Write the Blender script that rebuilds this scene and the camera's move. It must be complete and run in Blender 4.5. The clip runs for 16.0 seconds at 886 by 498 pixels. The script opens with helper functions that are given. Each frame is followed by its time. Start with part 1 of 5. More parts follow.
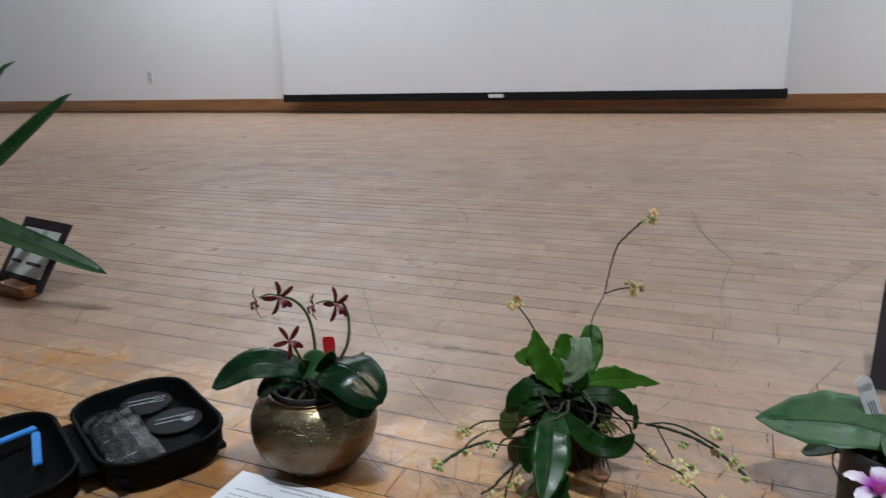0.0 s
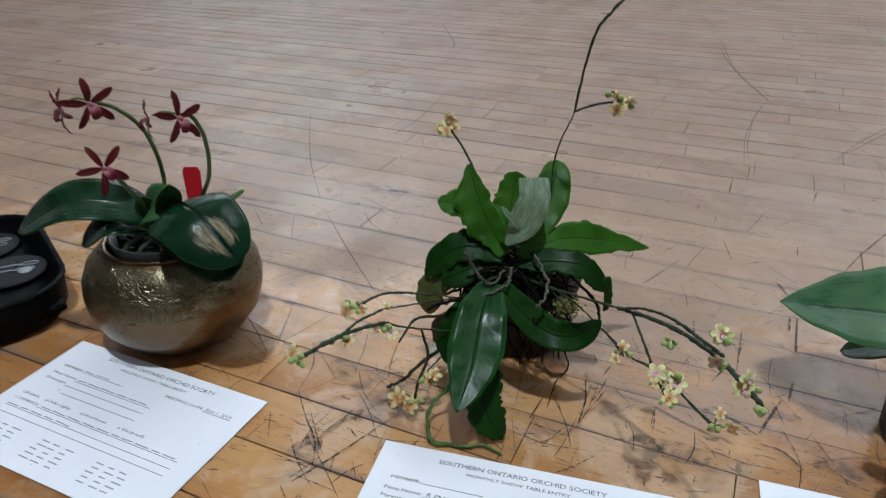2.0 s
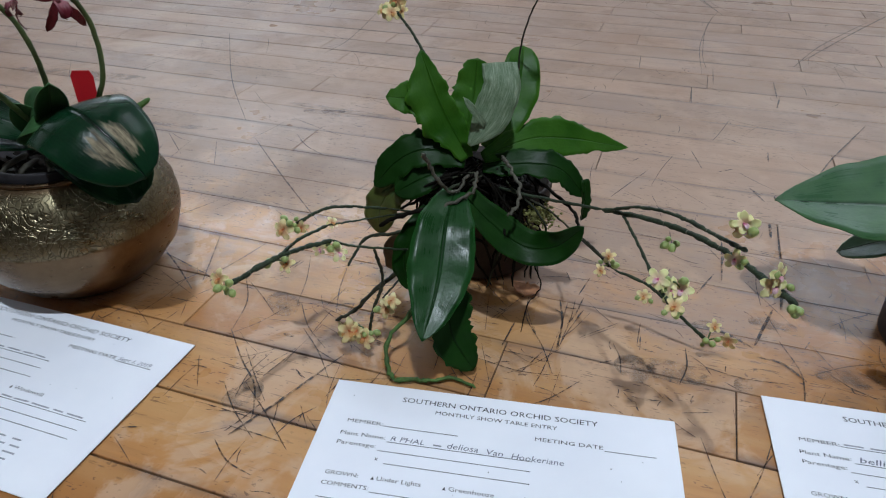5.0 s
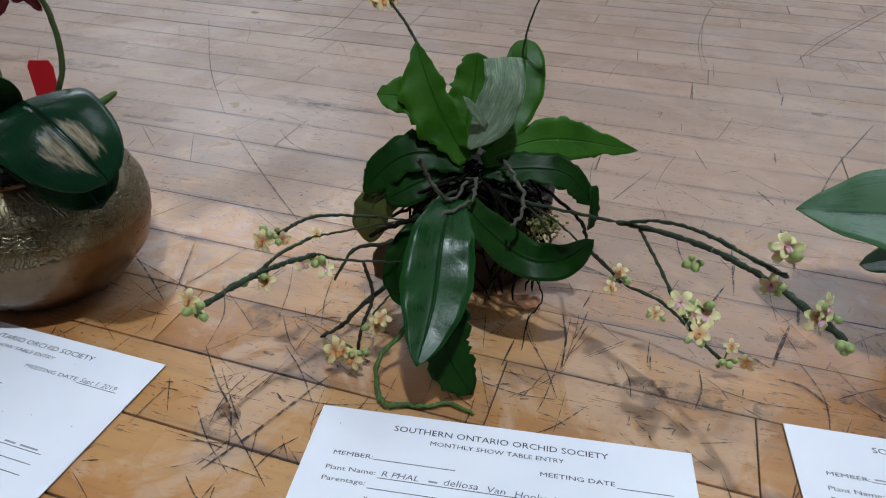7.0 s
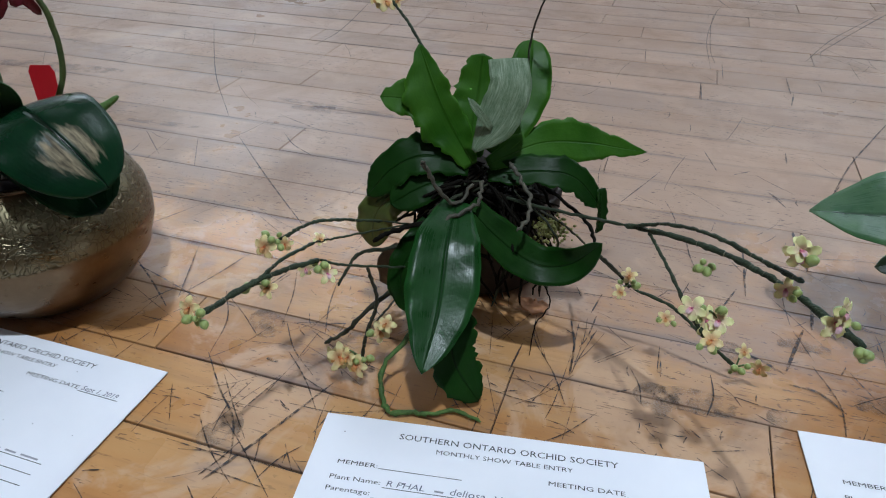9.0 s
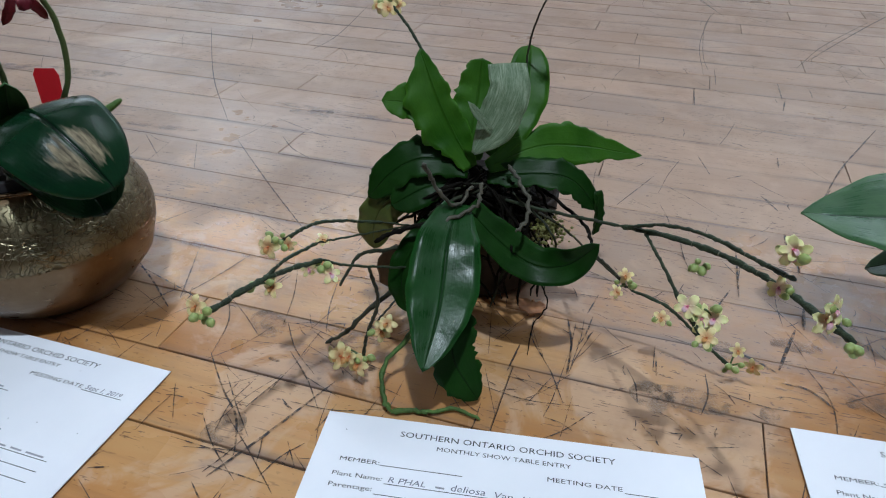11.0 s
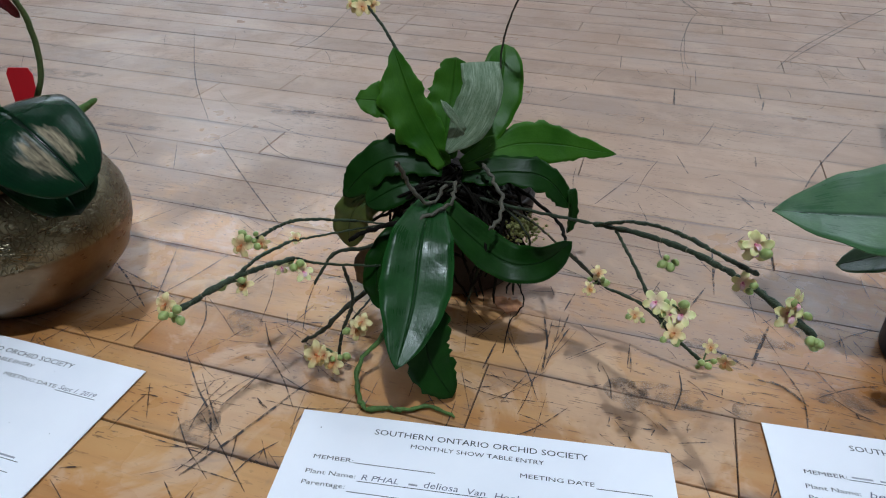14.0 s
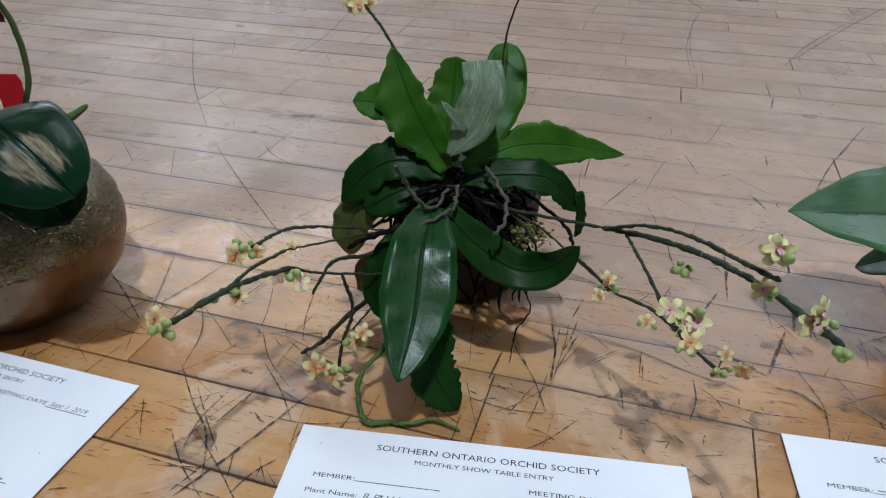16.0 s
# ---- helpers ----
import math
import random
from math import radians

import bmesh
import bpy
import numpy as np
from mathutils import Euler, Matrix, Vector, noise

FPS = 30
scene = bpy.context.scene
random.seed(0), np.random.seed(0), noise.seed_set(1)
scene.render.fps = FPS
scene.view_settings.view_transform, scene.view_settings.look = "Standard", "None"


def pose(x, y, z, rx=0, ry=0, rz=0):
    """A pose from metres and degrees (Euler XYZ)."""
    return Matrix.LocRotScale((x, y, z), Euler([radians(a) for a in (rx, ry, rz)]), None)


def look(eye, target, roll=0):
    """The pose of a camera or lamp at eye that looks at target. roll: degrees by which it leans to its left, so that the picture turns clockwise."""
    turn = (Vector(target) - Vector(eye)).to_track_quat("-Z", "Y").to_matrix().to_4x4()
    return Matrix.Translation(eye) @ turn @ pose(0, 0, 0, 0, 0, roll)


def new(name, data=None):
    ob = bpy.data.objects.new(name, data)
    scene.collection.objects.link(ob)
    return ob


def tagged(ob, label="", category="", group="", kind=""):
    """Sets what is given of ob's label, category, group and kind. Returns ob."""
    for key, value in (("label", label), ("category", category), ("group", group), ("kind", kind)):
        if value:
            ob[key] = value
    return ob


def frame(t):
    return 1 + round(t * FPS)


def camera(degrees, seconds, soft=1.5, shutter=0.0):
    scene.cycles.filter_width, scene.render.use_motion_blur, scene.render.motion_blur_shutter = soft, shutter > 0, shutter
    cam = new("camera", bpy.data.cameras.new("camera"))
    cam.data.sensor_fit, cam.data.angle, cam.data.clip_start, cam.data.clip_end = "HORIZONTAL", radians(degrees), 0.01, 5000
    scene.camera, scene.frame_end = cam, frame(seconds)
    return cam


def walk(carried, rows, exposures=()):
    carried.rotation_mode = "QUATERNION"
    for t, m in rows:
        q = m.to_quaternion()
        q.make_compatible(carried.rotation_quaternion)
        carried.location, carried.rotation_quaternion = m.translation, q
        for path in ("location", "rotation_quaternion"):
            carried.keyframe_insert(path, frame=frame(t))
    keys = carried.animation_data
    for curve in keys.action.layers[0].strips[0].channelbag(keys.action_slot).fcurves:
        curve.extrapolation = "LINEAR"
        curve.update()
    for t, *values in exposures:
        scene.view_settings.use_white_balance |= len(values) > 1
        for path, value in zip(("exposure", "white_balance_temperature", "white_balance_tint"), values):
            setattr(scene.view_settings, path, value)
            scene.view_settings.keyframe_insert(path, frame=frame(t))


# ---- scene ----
cam = camera(65.4, 16.0, soft=1.1, shutter=0.3)
PATH = [
    (0, (0.051, 0.007, 0.507), (0.004, 1.932, -0.032), -2.0),
    (0.5, (0.068, 0.043, 0.494), (0.172, 1.939, -0.135), -2.1),
    (1, (0.096, 0.111, 0.48), (0.141, 1.987, -0.209), -2.7),
    (1.5, (0.145, 0.187, 0.44), (0.007, 2.01, -0.372), -1.3),
    (2, (0.143, 0.249, 0.392), (0.05, 2.011, -0.55), -0.7),
    (2.5, (0.11, 0.282, 0.375), (0.261, 2.0, -0.638), -0.8),
    (3, (0.089, 0.303, 0.355), (0.369, 1.979, -0.7), 0.8),
    (3.5, (0.097, 0.302, 0.35), (0.305, 1.973, -0.729), 0.6),
    (4, (0.105, 0.295, 0.343), (0.225, 1.982, -0.724), 0.8),
    (4.2, (0.128, 0.286, 0.333), (0.195, 1.979, -0.73), -0.4),
    (6.3, (0.125, 0.351, 0.323), (0.261, 2.011, -0.783), 0.5),
    (6.5, (0.125, 0.349, 0.319), (0.26, 2.016, -0.777), 0.6),
    (7, (0.122, 0.35, 0.318), (0.255, 2.014, -0.784), 1.0),
    (7.5, (0.124, 0.353, 0.317), (0.243, 2.018, -0.784), 0.6),
    (8, (0.123, 0.354, 0.315), (0.244, 2.017, -0.789), 0.9),
    (8.5, (0.124, 0.352, 0.315), (0.237, 2.026, -0.773), 0.8),
    (9, (0.124, 0.357, 0.315), (0.235, 2.025, -0.781), 0.3),
    (11.3, (0.119, 0.349, 0.317), (0.253, 2.029, -0.761), 0.8),
    (11.5, (0.121, 0.349, 0.315), (0.251, 2.032, -0.758), 1.1),
    (12, (0.128, 0.35, 0.319), (0.293, 2.031, -0.751), 0.8),
    (12.5, (0.127, 0.346, 0.319), (0.29, 2.026, -0.754), 1.0),
    (13, (0.127, 0.343, 0.319), (0.291, 2.026, -0.748), 1.2),
    (13.5, (0.127, 0.343, 0.318), (0.279, 2.03, -0.746), 1.0),
    (14, (0.129, 0.346, 0.316), (0.288, 2.022, -0.763), 1.0),
    (14.5, (0.13, 0.348, 0.312), (0.267, 2.032, -0.758), 0.9),
    (15, (0.134, 0.353, 0.306), (0.282, 2.026, -0.78), 1.4),
    (15.5, (0.133, 0.356, 0.307), (0.276, 2.035, -0.77), 0.8),
    (16, (0.132, 0.361, 0.309), (0.276, 2.043, -0.763), 0.0),
]
walk(cam, [(t, look(eye, target, roll)) for t, eye, target, roll in PATH],
     [(0, -0.51, 6450, 10), (1.0, -0.48, 6340, 8), (2.0, -0.5, 6200, 8), (3.0, -0.53, 6080, 9), (4.0, -0.61, 6120, 10), (7.0, -0.57, 6080, 10), (12.0, -0.5, 6000, 8), (16.0, -0.5, 6030, 9)])

TURN = -22.3                     # the boards run along this way
STAGE = pose(0, 0, 0, 0, 0, TURN)
U = Vector((math.cos(radians(TURN)), math.sin(radians(TURN)), 0))
V = Vector((-math.sin(radians(TURN)), math.cos(radians(TURN)), 0))
WALL_V, EDGE_V, PITCH, LINE0 = 6.0, 0.353, 0.061, 0.653

# ---- world and lights ----
world = bpy.data.worlds.new("world")
scene.world = world
world.use_nodes = True
world.node_tree.nodes["Background"].inputs["Color"].default_value = (0.8, 0.87, 1.0, 1)
world.node_tree.nodes["Background"].inputs["Strength"].default_value = 0.06


def area_lamp(name, u, v, z, sx, sy, watts, colour, lean=0):
    data = bpy.data.lights.new(name, "AREA")
    data.shape, data.size, data.size_y, data.energy, data.color = "RECTANGLE", sx, sy, watts, colour
    ob = new(name, data)
    ob.matrix_world = STAGE @ pose(u, v, z, lean)
    return ob


COOL = (0.86, 0.94, 1.0)
area_lamp("ceiling_lamp", 0.32, -0.25, 3.3, 0.13, 0.12, 112, COOL)
area_lamp("ceiling_lamp", -1.6, 2.2, 3.9, 2.0, 0.3, 5, COOL)
# unseen fill, added to brighten the boards behind the plants
area_lamp("ceiling_lamp", 1.2, 2.7, 3.9, 2.0, 0.3, 30, COOL)
# two unseen fills, added and leaned to brighten the back wall
area_lamp("stage_lamp", -4.0, 4.8, 3.9, 3.4, 0.35, 290, COOL, 62)
area_lamp("stage_lamp", 1.4, 4.8, 3.9, 2.4, 0.35, 165, COOL, 62)
area_lamp("ceiling_lamp", -3.0, -2.5, 3.9, 2.4, 0.5, 13, COOL)
area_lamp("ceiling_lamp", 2.5, -2.5, 3.9, 2.4, 0.5, 13, COOL)


# ---- materials ----
def rgb(r, g, b):
    return (r, g, b, 1)


class Nodes:
    """A small builder for one node material."""

    def __init__(self, name, rough=0.5, metal=0.0, spec=0.5):
        self.mat = bpy.data.materials.new(name)
        self.mat.use_nodes = True
        self.tree = self.mat.node_tree
        self.bsdf = self.tree.nodes["Principled BSDF"]
        self.bsdf.inputs["Roughness"].default_value = rough
        self.bsdf.inputs["Metallic"].default_value = metal
        self.bsdf.inputs["Specular IOR Level"].default_value = spec

    def node(self, kind, **values):
        n = self.tree.nodes.new(kind)
        for key, value in values.items():
            n.inputs[key.replace("_", " ")].default_value = value
        return n

    def link(self, a, b):
        self.tree.links.new(a, b)

    def put(self, socket, name):
        self.link(socket, self.bsdf.inputs[name])

    def coord(self, which="Object"):
        return self.node("ShaderNodeTexCoord").outputs[which]

    def position(self):
        return self.node("ShaderNodeNewGeometry").outputs["Position"]

    def scaled(self, vec, x, y, z):
        n = self.node("ShaderNodeVectorMath")
        n.operation = "MULTIPLY"
        self.link(vec, n.inputs[0])
        n.inputs[1].default_value = (x, y, z)
        return n.outputs[0]

    def moved(self, vec, value, by=37.0):
        n = self.node("ShaderNodeVectorMath")
        n.operation = "MULTIPLY_ADD"
        n.inputs[1].default_value = (by, by * 0.7, by * 0.3)
        self.link(value, n.inputs[0])
        self.link(vec, n.inputs[2])
        return n.outputs[0]

    def dot(self, vec, way):
        n = self.node("ShaderNodeVectorMath")
        n.operation = "DOT_PRODUCT"
        self.link(vec, n.inputs[0])
        n.inputs[1].default_value = way
        return n.outputs["Value"]

    def noise(self, vec, scale, detail=3.0, rough=0.55, distort=0.0):
        n = self.node("ShaderNodeTexNoise", Scale=scale, Detail=detail, Roughness=rough, Distortion=distort)
        self.link(vec, n.inputs["Vector"])
        return n.outputs["Fac"]

    def math(self, op, a, b=0.0, c=None):
        n = self.node("ShaderNodeMath")
        n.operation = op
        for i, s in enumerate((a, b, c)):
            if s is None:
                continue
            if isinstance(s, (int, float)):
                n.inputs[i].default_value = s
            else:
                self.link(s, n.inputs[i])
        return n.outputs[0]

    def range(self, value, a, b, c=0.0, d=1.0):
        n = self.node("ShaderNodeMapRange")
        n.interpolation_type = "SMOOTHSTEP"
        self.link(value, n.inputs["Value"])
        for key, s in zip(("From Min", "From Max", "To Min", "To Max"), (a, b, c, d)):
            n.inputs[key].default_value = s
        return n.outputs[0]

    def ramp(self, value, *stops):
        n = self.node("ShaderNodeValToRGB")
        self.link(value, n.inputs[0])
        el = n.color_ramp.elements
        while len(el) < len(stops):
            el.new(0.5)
        for e, (p, c) in zip(el, stops):
            e.position, e.color = p, (*c, 1)
        return n.outputs[0]

    def mix(self, fac, a, b, mode="MIX"):
        n = self.node("ShaderNodeMix")
        n.data_type, n.blend_type = "RGBA", mode
        for i, s in ((0, fac), (6, a), (7, b)):
            if isinstance(s, (int, float)):
                n.inputs[i].default_value = s
            elif isinstance(s, tuple):
                n.inputs[i].default_value = (*s[:3], 1)
            else:
                self.link(s, n.inputs[i])
        return n.outputs[2]

    def bump(self, height, strength=0.3, distance=0.001):
        n = self.node("ShaderNodeBump", Strength=strength, Distance=distance)
        self.link(height, n.inputs["Height"])
        self.put(n.outputs[0], "Normal")


def plain(name, colour, rough=0.5, metal=0.0, scale=60.0, vary=0.25, bump=0.15, spec=0.5):
    """A surface of one colour with grain and blotches."""
    m = Nodes(name, rough, metal, spec)
    co = m.coord()
    fine, broad = m.noise(co, scale * 4), m.noise(co, scale * 0.4, 4)
    f = m.math("ADD", m.math("MULTIPLY", fine, 0.4), m.math("MULTIPLY", broad, 0.6))
    lo, hi = [tuple(max(0.0, c * (1 + s * vary)) for c in colour) for s in (-1, 1)]
    m.put(m.ramp(f, (0.3, lo), (0.7, hi)), "Base Color")
    m.put(m.range(broad, 0.3, 0.7, max(0.03, rough - 0.08), min(1.0, rough + 0.1)), "Roughness")
    if bump:
        m.bump(fine, bump)
    return m.mat


def board_material(name, pieces):
    m = Nodes(name, 0.3, 0.0, 0.3)
    place = m.position()
    if pieces:
        rnd = m.node("ShaderNodeObjectInfo").outputs["Random"]
    else:
        rnd = m.node("ShaderNodeNewGeometry").outputs["Random Per Island"]
    co = m.moved(m.coord(), rnd)
    grain = m.noise(m.scaled(co, 3.5, 130, 20), 1.0, 5, 0.6, 0.4)
    streak = m.noise(m.scaled(co, 1.6, 14, 6), 1.0, 4, 0.6, 0.8)
    # paler away from the edge: worn varnish, plus grazing sheen put into the colour
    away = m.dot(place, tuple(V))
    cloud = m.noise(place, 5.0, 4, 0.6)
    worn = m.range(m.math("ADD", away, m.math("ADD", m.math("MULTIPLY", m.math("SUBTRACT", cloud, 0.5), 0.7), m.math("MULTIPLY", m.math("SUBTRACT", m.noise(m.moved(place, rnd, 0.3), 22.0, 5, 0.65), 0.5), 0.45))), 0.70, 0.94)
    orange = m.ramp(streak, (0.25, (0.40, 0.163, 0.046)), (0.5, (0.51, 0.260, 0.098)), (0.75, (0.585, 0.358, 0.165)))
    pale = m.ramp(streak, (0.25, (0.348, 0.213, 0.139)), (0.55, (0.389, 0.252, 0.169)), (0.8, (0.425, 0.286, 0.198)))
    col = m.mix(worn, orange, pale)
    # deep varnish in two corners where few feet go; the first includes painted shadow
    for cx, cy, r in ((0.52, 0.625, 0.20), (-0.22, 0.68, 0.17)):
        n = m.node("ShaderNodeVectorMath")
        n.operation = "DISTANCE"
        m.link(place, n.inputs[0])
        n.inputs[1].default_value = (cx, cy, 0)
        varnish_shade = m.range(m.math("ADD", n.outputs["Value"], m.math("MULTIPLY", m.math("SUBTRACT", m.noise(m.moved(place, rnd, 0.2), 16.0, 4, 0.6), 0.5), 0.16)), r * 0.62, r, 0.8, 0.0)
        col = m.mix(varnish_shade, col, m.ramp(streak, (0.3, (0.30, 0.115, 0.028)), (0.7, (0.42, 0.19, 0.055))))
        worn = m.math("MAXIMUM", worn, varnish_shade)
    shade = m.math("MULTIPLY_ADD", rnd, 0.22, 0.78)
    tone = m.node("ShaderNodeCombineColor")
    for i in range(3):
        m.link(shade, tone.inputs[i])
    col = m.mix(0.8, col, tone.outputs[0], "MULTIPLY")
    col = m.mix(m.range(grain, 0.52, 0.72, 0.0, 0.22), col, (0.25, 0.13, 0.07))
    # bare pale rubs where the varnish has gone
    rub = m.noise(place, 12.0, 5, 0.62, 0.8)
    col = m.mix(m.math("MULTIPLY", m.range(rub, 0.50, 0.60, 0.0, 0.6), m.math("MULTIPLY_ADD", worn, -0.75, 1.0)), col, (0.58, 0.40, 0.27))
    dirt = m.noise(m.moved(place, rnd, 0.2), 8.0, 6, 0.68, 0.7)
    col = m.mix(m.math("MULTIPLY", m.range(dirt, 0.54, 0.68, 0.0, 0.55), m.math("MULTIPLY_ADD", worn, -0.6, 1.0)), col, (0.17, 0.135, 0.125))
    # grime along the joints
    row = m.math("FRACT", m.math("MULTIPLY", m.math("SUBTRACT", away, LINE0 - 50 * PITCH), 1 / PITCH))
    joint = m.range(m.math("ABSOLUTE", m.math("SUBTRACT", row, 0.5)), 0.36, 0.5)
    film = m.noise(m.scaled(co, 5, 40, 6), 1.0, 4, 0.65)
    col = m.mix(m.math("MULTIPLY", joint, m.range(film, 0.42, 0.62, 0.0, 0.75)), col, (0.15, 0.112, 0.100))
    # short flecks along the grain and round pecks
    patch = m.range(m.noise(place, 7.0, 4, 0.6), 0.40, 0.62, 0.15, 1.0)
    for sx, sy, lo, hi, much in ((70, 560, 0.645, 0.675, 0.8), (30, 420, 0.685, 0.715, 0.65), (190, 330, 0.65, 0.685, 0.8)):
        fleck = m.noise(m.scaled(co, sx, sy, 60), 1.0, 2.5, 0.55, 0.3)
        col = m.mix(m.math("MULTIPLY", patch, m.range(fleck, lo, hi, 0.0, much)), col, (0.085, 0.05, 0.042))
    blot = m.noise(place, 4.2, 6, 0.66, 1.2)
    col = m.mix(m.math("MULTIPLY", m.range(blot, 0.53, 0.64, 0.0, 0.5), m.math("MULTIPLY_ADD", worn, -0.65, 1.0)), col, (0.24, 0.20, 0.195))
    m.put(col, "Base Color")
    m.put(m.math("ADD", m.range(cloud, 0.3, 0.7, 0.19, 0.38), m.math("ADD", m.math("MULTIPLY", worn, 0.08), m.range(dirt, 0.5, 0.7, 0.0, 0.15))), "Roughness")
    m.bump(m.math("ADD", grain, m.math("MULTIPLY", fleck, -0.6)), 0.25, 0.0006)
    return m.mat


def leaf_material(name, dark, light, rough=0.3, vein=0.5, blotch=None, blotch_at=(0.0, 0.0), spec=0.26):
    """Leaf green: veins along the leaf, a darker midrib; a blotch is a dry scar on the blade."""
    m = Nodes(name, rough, 0.0, spec)
    uv = m.node("ShaderNodeUVMap").outputs[0]
    sep = m.node("ShaderNodeSeparateXYZ")
    m.link(uv, sep.inputs[0])
    across = m.math("ABSOLUTE", m.math("SUBTRACT", sep.outputs[0], 0.5))
    rib = m.range(across, 0.0, 0.035, 1.0, 0.0)
    vein_n = m.noise(m.scaled(uv, 55, 1.6, 1), 1.0, 2)
    broad = m.noise(m.coord(), 38.0, 4)
    f = m.math("ADD", m.math("MULTIPLY", broad, 0.75), m.math("MULTIPLY", vein_n, 0.25))
    col = m.ramp(f, (0.32, dark), (0.68, light))
    col = m.mix(m.math("MULTIPLY", rib, vein), col, tuple(c * 0.35 for c in dark))
    edge = m.range(across, 0.44, 0.5, 0.0, 0.35)
    col = m.mix(edge, col, tuple(min(1.0, c * 1.8) for c in light))
    if blotch:
        n = m.node("ShaderNodeVectorMath")
        n.operation = "DISTANCE"
        m.link(m.scaled(uv, 1, 1.9, 1), n.inputs[0])
        n.inputs[1].default_value = (blotch_at[0], blotch_at[1] * 1.9, 0)
        near = m.range(m.math("ADD", n.outputs["Value"], m.math("MULTIPLY", m.noise(m.scaled(uv, 12, 6, 1), 1.0, 5), 0.42)), 0.38, 0.47, 1.0, 0.0)
        near = m.math("MULTIPLY", near, m.range(across, 0.02, 0.07))
        streaks = m.ramp(m.noise(m.scaled(uv, 26, 9, 1), 1.0, 5, 0.65), (0.38, tuple(c * 0.22 for c in blotch)), (0.62, blotch))
        col = m.mix(near, col, streaks)
        m.put(m.math("ADD", m.math("MULTIPLY", near, 0.45), rough), "Roughness")
    else:
        m.put(m.math("ADD", m.range(broad, 0.3, 0.7, rough - 0.08, rough + 0.10), m.range(vein_n, 0.35, 0.65, -0.02, 0.04)), "Roughness")
    m.put(col, "Base Color")
    m.bump(m.math("ADD", m.math("ADD", m.math("MULTIPLY", vein_n, 0.12), m.math("MULTIPLY", broad, 2.2)), m.math("MULTIPLY", rib, -1.5)), 0.45, 0.0010)
    return m.mat


def petal_material(name, inner, outer, spots=None):
    m = Nodes(name, 0.5, 0.0, 0.25)
    uv = m.node("ShaderNodeUVMap").outputs[0]
    sep = m.node("ShaderNodeSeparateXYZ")
    m.link(uv, sep.inputs[0])
    wob = m.math("MULTIPLY_ADD", m.noise(m.scaled(uv, 8, 3, 1), 1.0, 3), 0.4, -0.2)
    col = m.mix(m.range(m.math("ADD", sep.outputs[1], wob), 0.15, 0.7), inner, outer)
    if spots:
        col = m.mix(m.range(m.noise(m.scaled(uv, 4, 14, 1), 1.0, 3), 0.52, 0.62, 0.0, 0.8), col, spots)
    m.put(col, "Base Color")
    m.bsdf.inputs["Subsurface Weight"].default_value = 0.12
    m.bsdf.inputs["Subsurface Radius"].default_value = (0.003, 0.002, 0.001)
    return m.mat


def brass_material():
    m = Nodes("engraved_brass", 0.3, 1.0)
    co = m.coord()
    sep = m.node("ShaderNodeSeparateXYZ")
    m.link(co, sep.inputs[0])
    height = sep.outputs[2]
    band = m.math("MULTIPLY", m.range(height, 0.059, 0.062), m.range(height, 0.100, 0.104, 1.0, 0.0))
    curl = m.node("ShaderNodeTexVoronoi", Scale=210.0)
    curl.feature = "DISTANCE_TO_EDGE"
    warp = m.node("ShaderNodeTexNoise", Scale=60.0, Detail=2.0)
    m.link(co, warp.inputs["Vector"])
    m.link(m.mix(0.025, co, warp.outputs["Color"], "ADD"), curl.inputs["Vector"])
    groove = m.range(curl.outputs["Distance"], 0.03, 0.13, 1.0, 0.0)
    engraved = m.math("MULTIPLY", groove, m.math("MULTIPLY", band, 1.0))
    tarnish = m.noise(co, 22.0, 5, 0.65)
    fine = m.noise(m.scaled(co, 1, 1, 4), 90.0, 4)
    col = m.ramp(tarnish, (0.3, (0.10, 0.062, 0.035)), (0.55, (0.165, 0.110, 0.063)), (0.8, (0.26, 0.185, 0.110)))
    col = m.mix(m.math("MULTIPLY", band, 0.65), col, (0.225, 0.210, 0.130))
    col = m.mix(m.math("MULTIPLY", engraved, 0.42), col, (0.035, 0.030, 0.018))
    m.put(col, "Base Color")
    m.put(m.range(m.math("ADD", m.math("MULTIPLY", tarnish, 0.6), m.math("MULTIPLY", fine, 0.4)), 0.3, 0.7, 0.22, 0.40), "Roughness")
    m.bump(m.math("SUBTRACT", m.math("MULTIPLY", fine, 0.16), engraved), 0.42, 0.0014)
    return m.mat


def paper_material():
    m = Nodes("paper", 0.75)
    co = m.coord()
    m.put(m.ramp(m.noise(co, 14.0, 4), (0.3, (0.83, 0.855, 0.925)), (0.7, (0.885, 0.905, 0.965))), "Base Color")
    m.bump(m.noise(co, 900.0, 2), 0.08, 0.0002)
    return m.mat


def wall_material(name, colour):
    m = Nodes(name, 0.6)
    co = m.position()
    f = m.math("ADD", m.math("MULTIPLY", m.noise(co, 1.3, 4), 0.7), m.math("MULTIPLY", m.noise(co, 35.0, 2), 0.3))
    m.put(m.ramp(f, (0.3, tuple(c * 0.94 for c in colour)), (0.7, colour)), "Base Color")
    m.bump(m.noise(co, 160.0, 3), 0.12, 0.001)
    return m.mat


def wood_material(name, lo, hi, sx=2.0, sy=30.0, rough=0.35):
    m = Nodes(name, rough)
    co = m.coord()
    g = m.noise(m.scaled(co, sx, sy, sy), 1.0, 5, 0.6, 1.2)
    f = m.noise(m.scaled(co, sx * 8, sy * 8, sy * 8), 1.0, 2)
    m.put(m.ramp(m.math("ADD", m.math("MULTIPLY", g, 0.75), m.math("MULTIPLY", f, 0.25)), (0.35, lo), (0.65, hi)), "Base Color")
    m.bump(g, 0.15)
    return m.mat


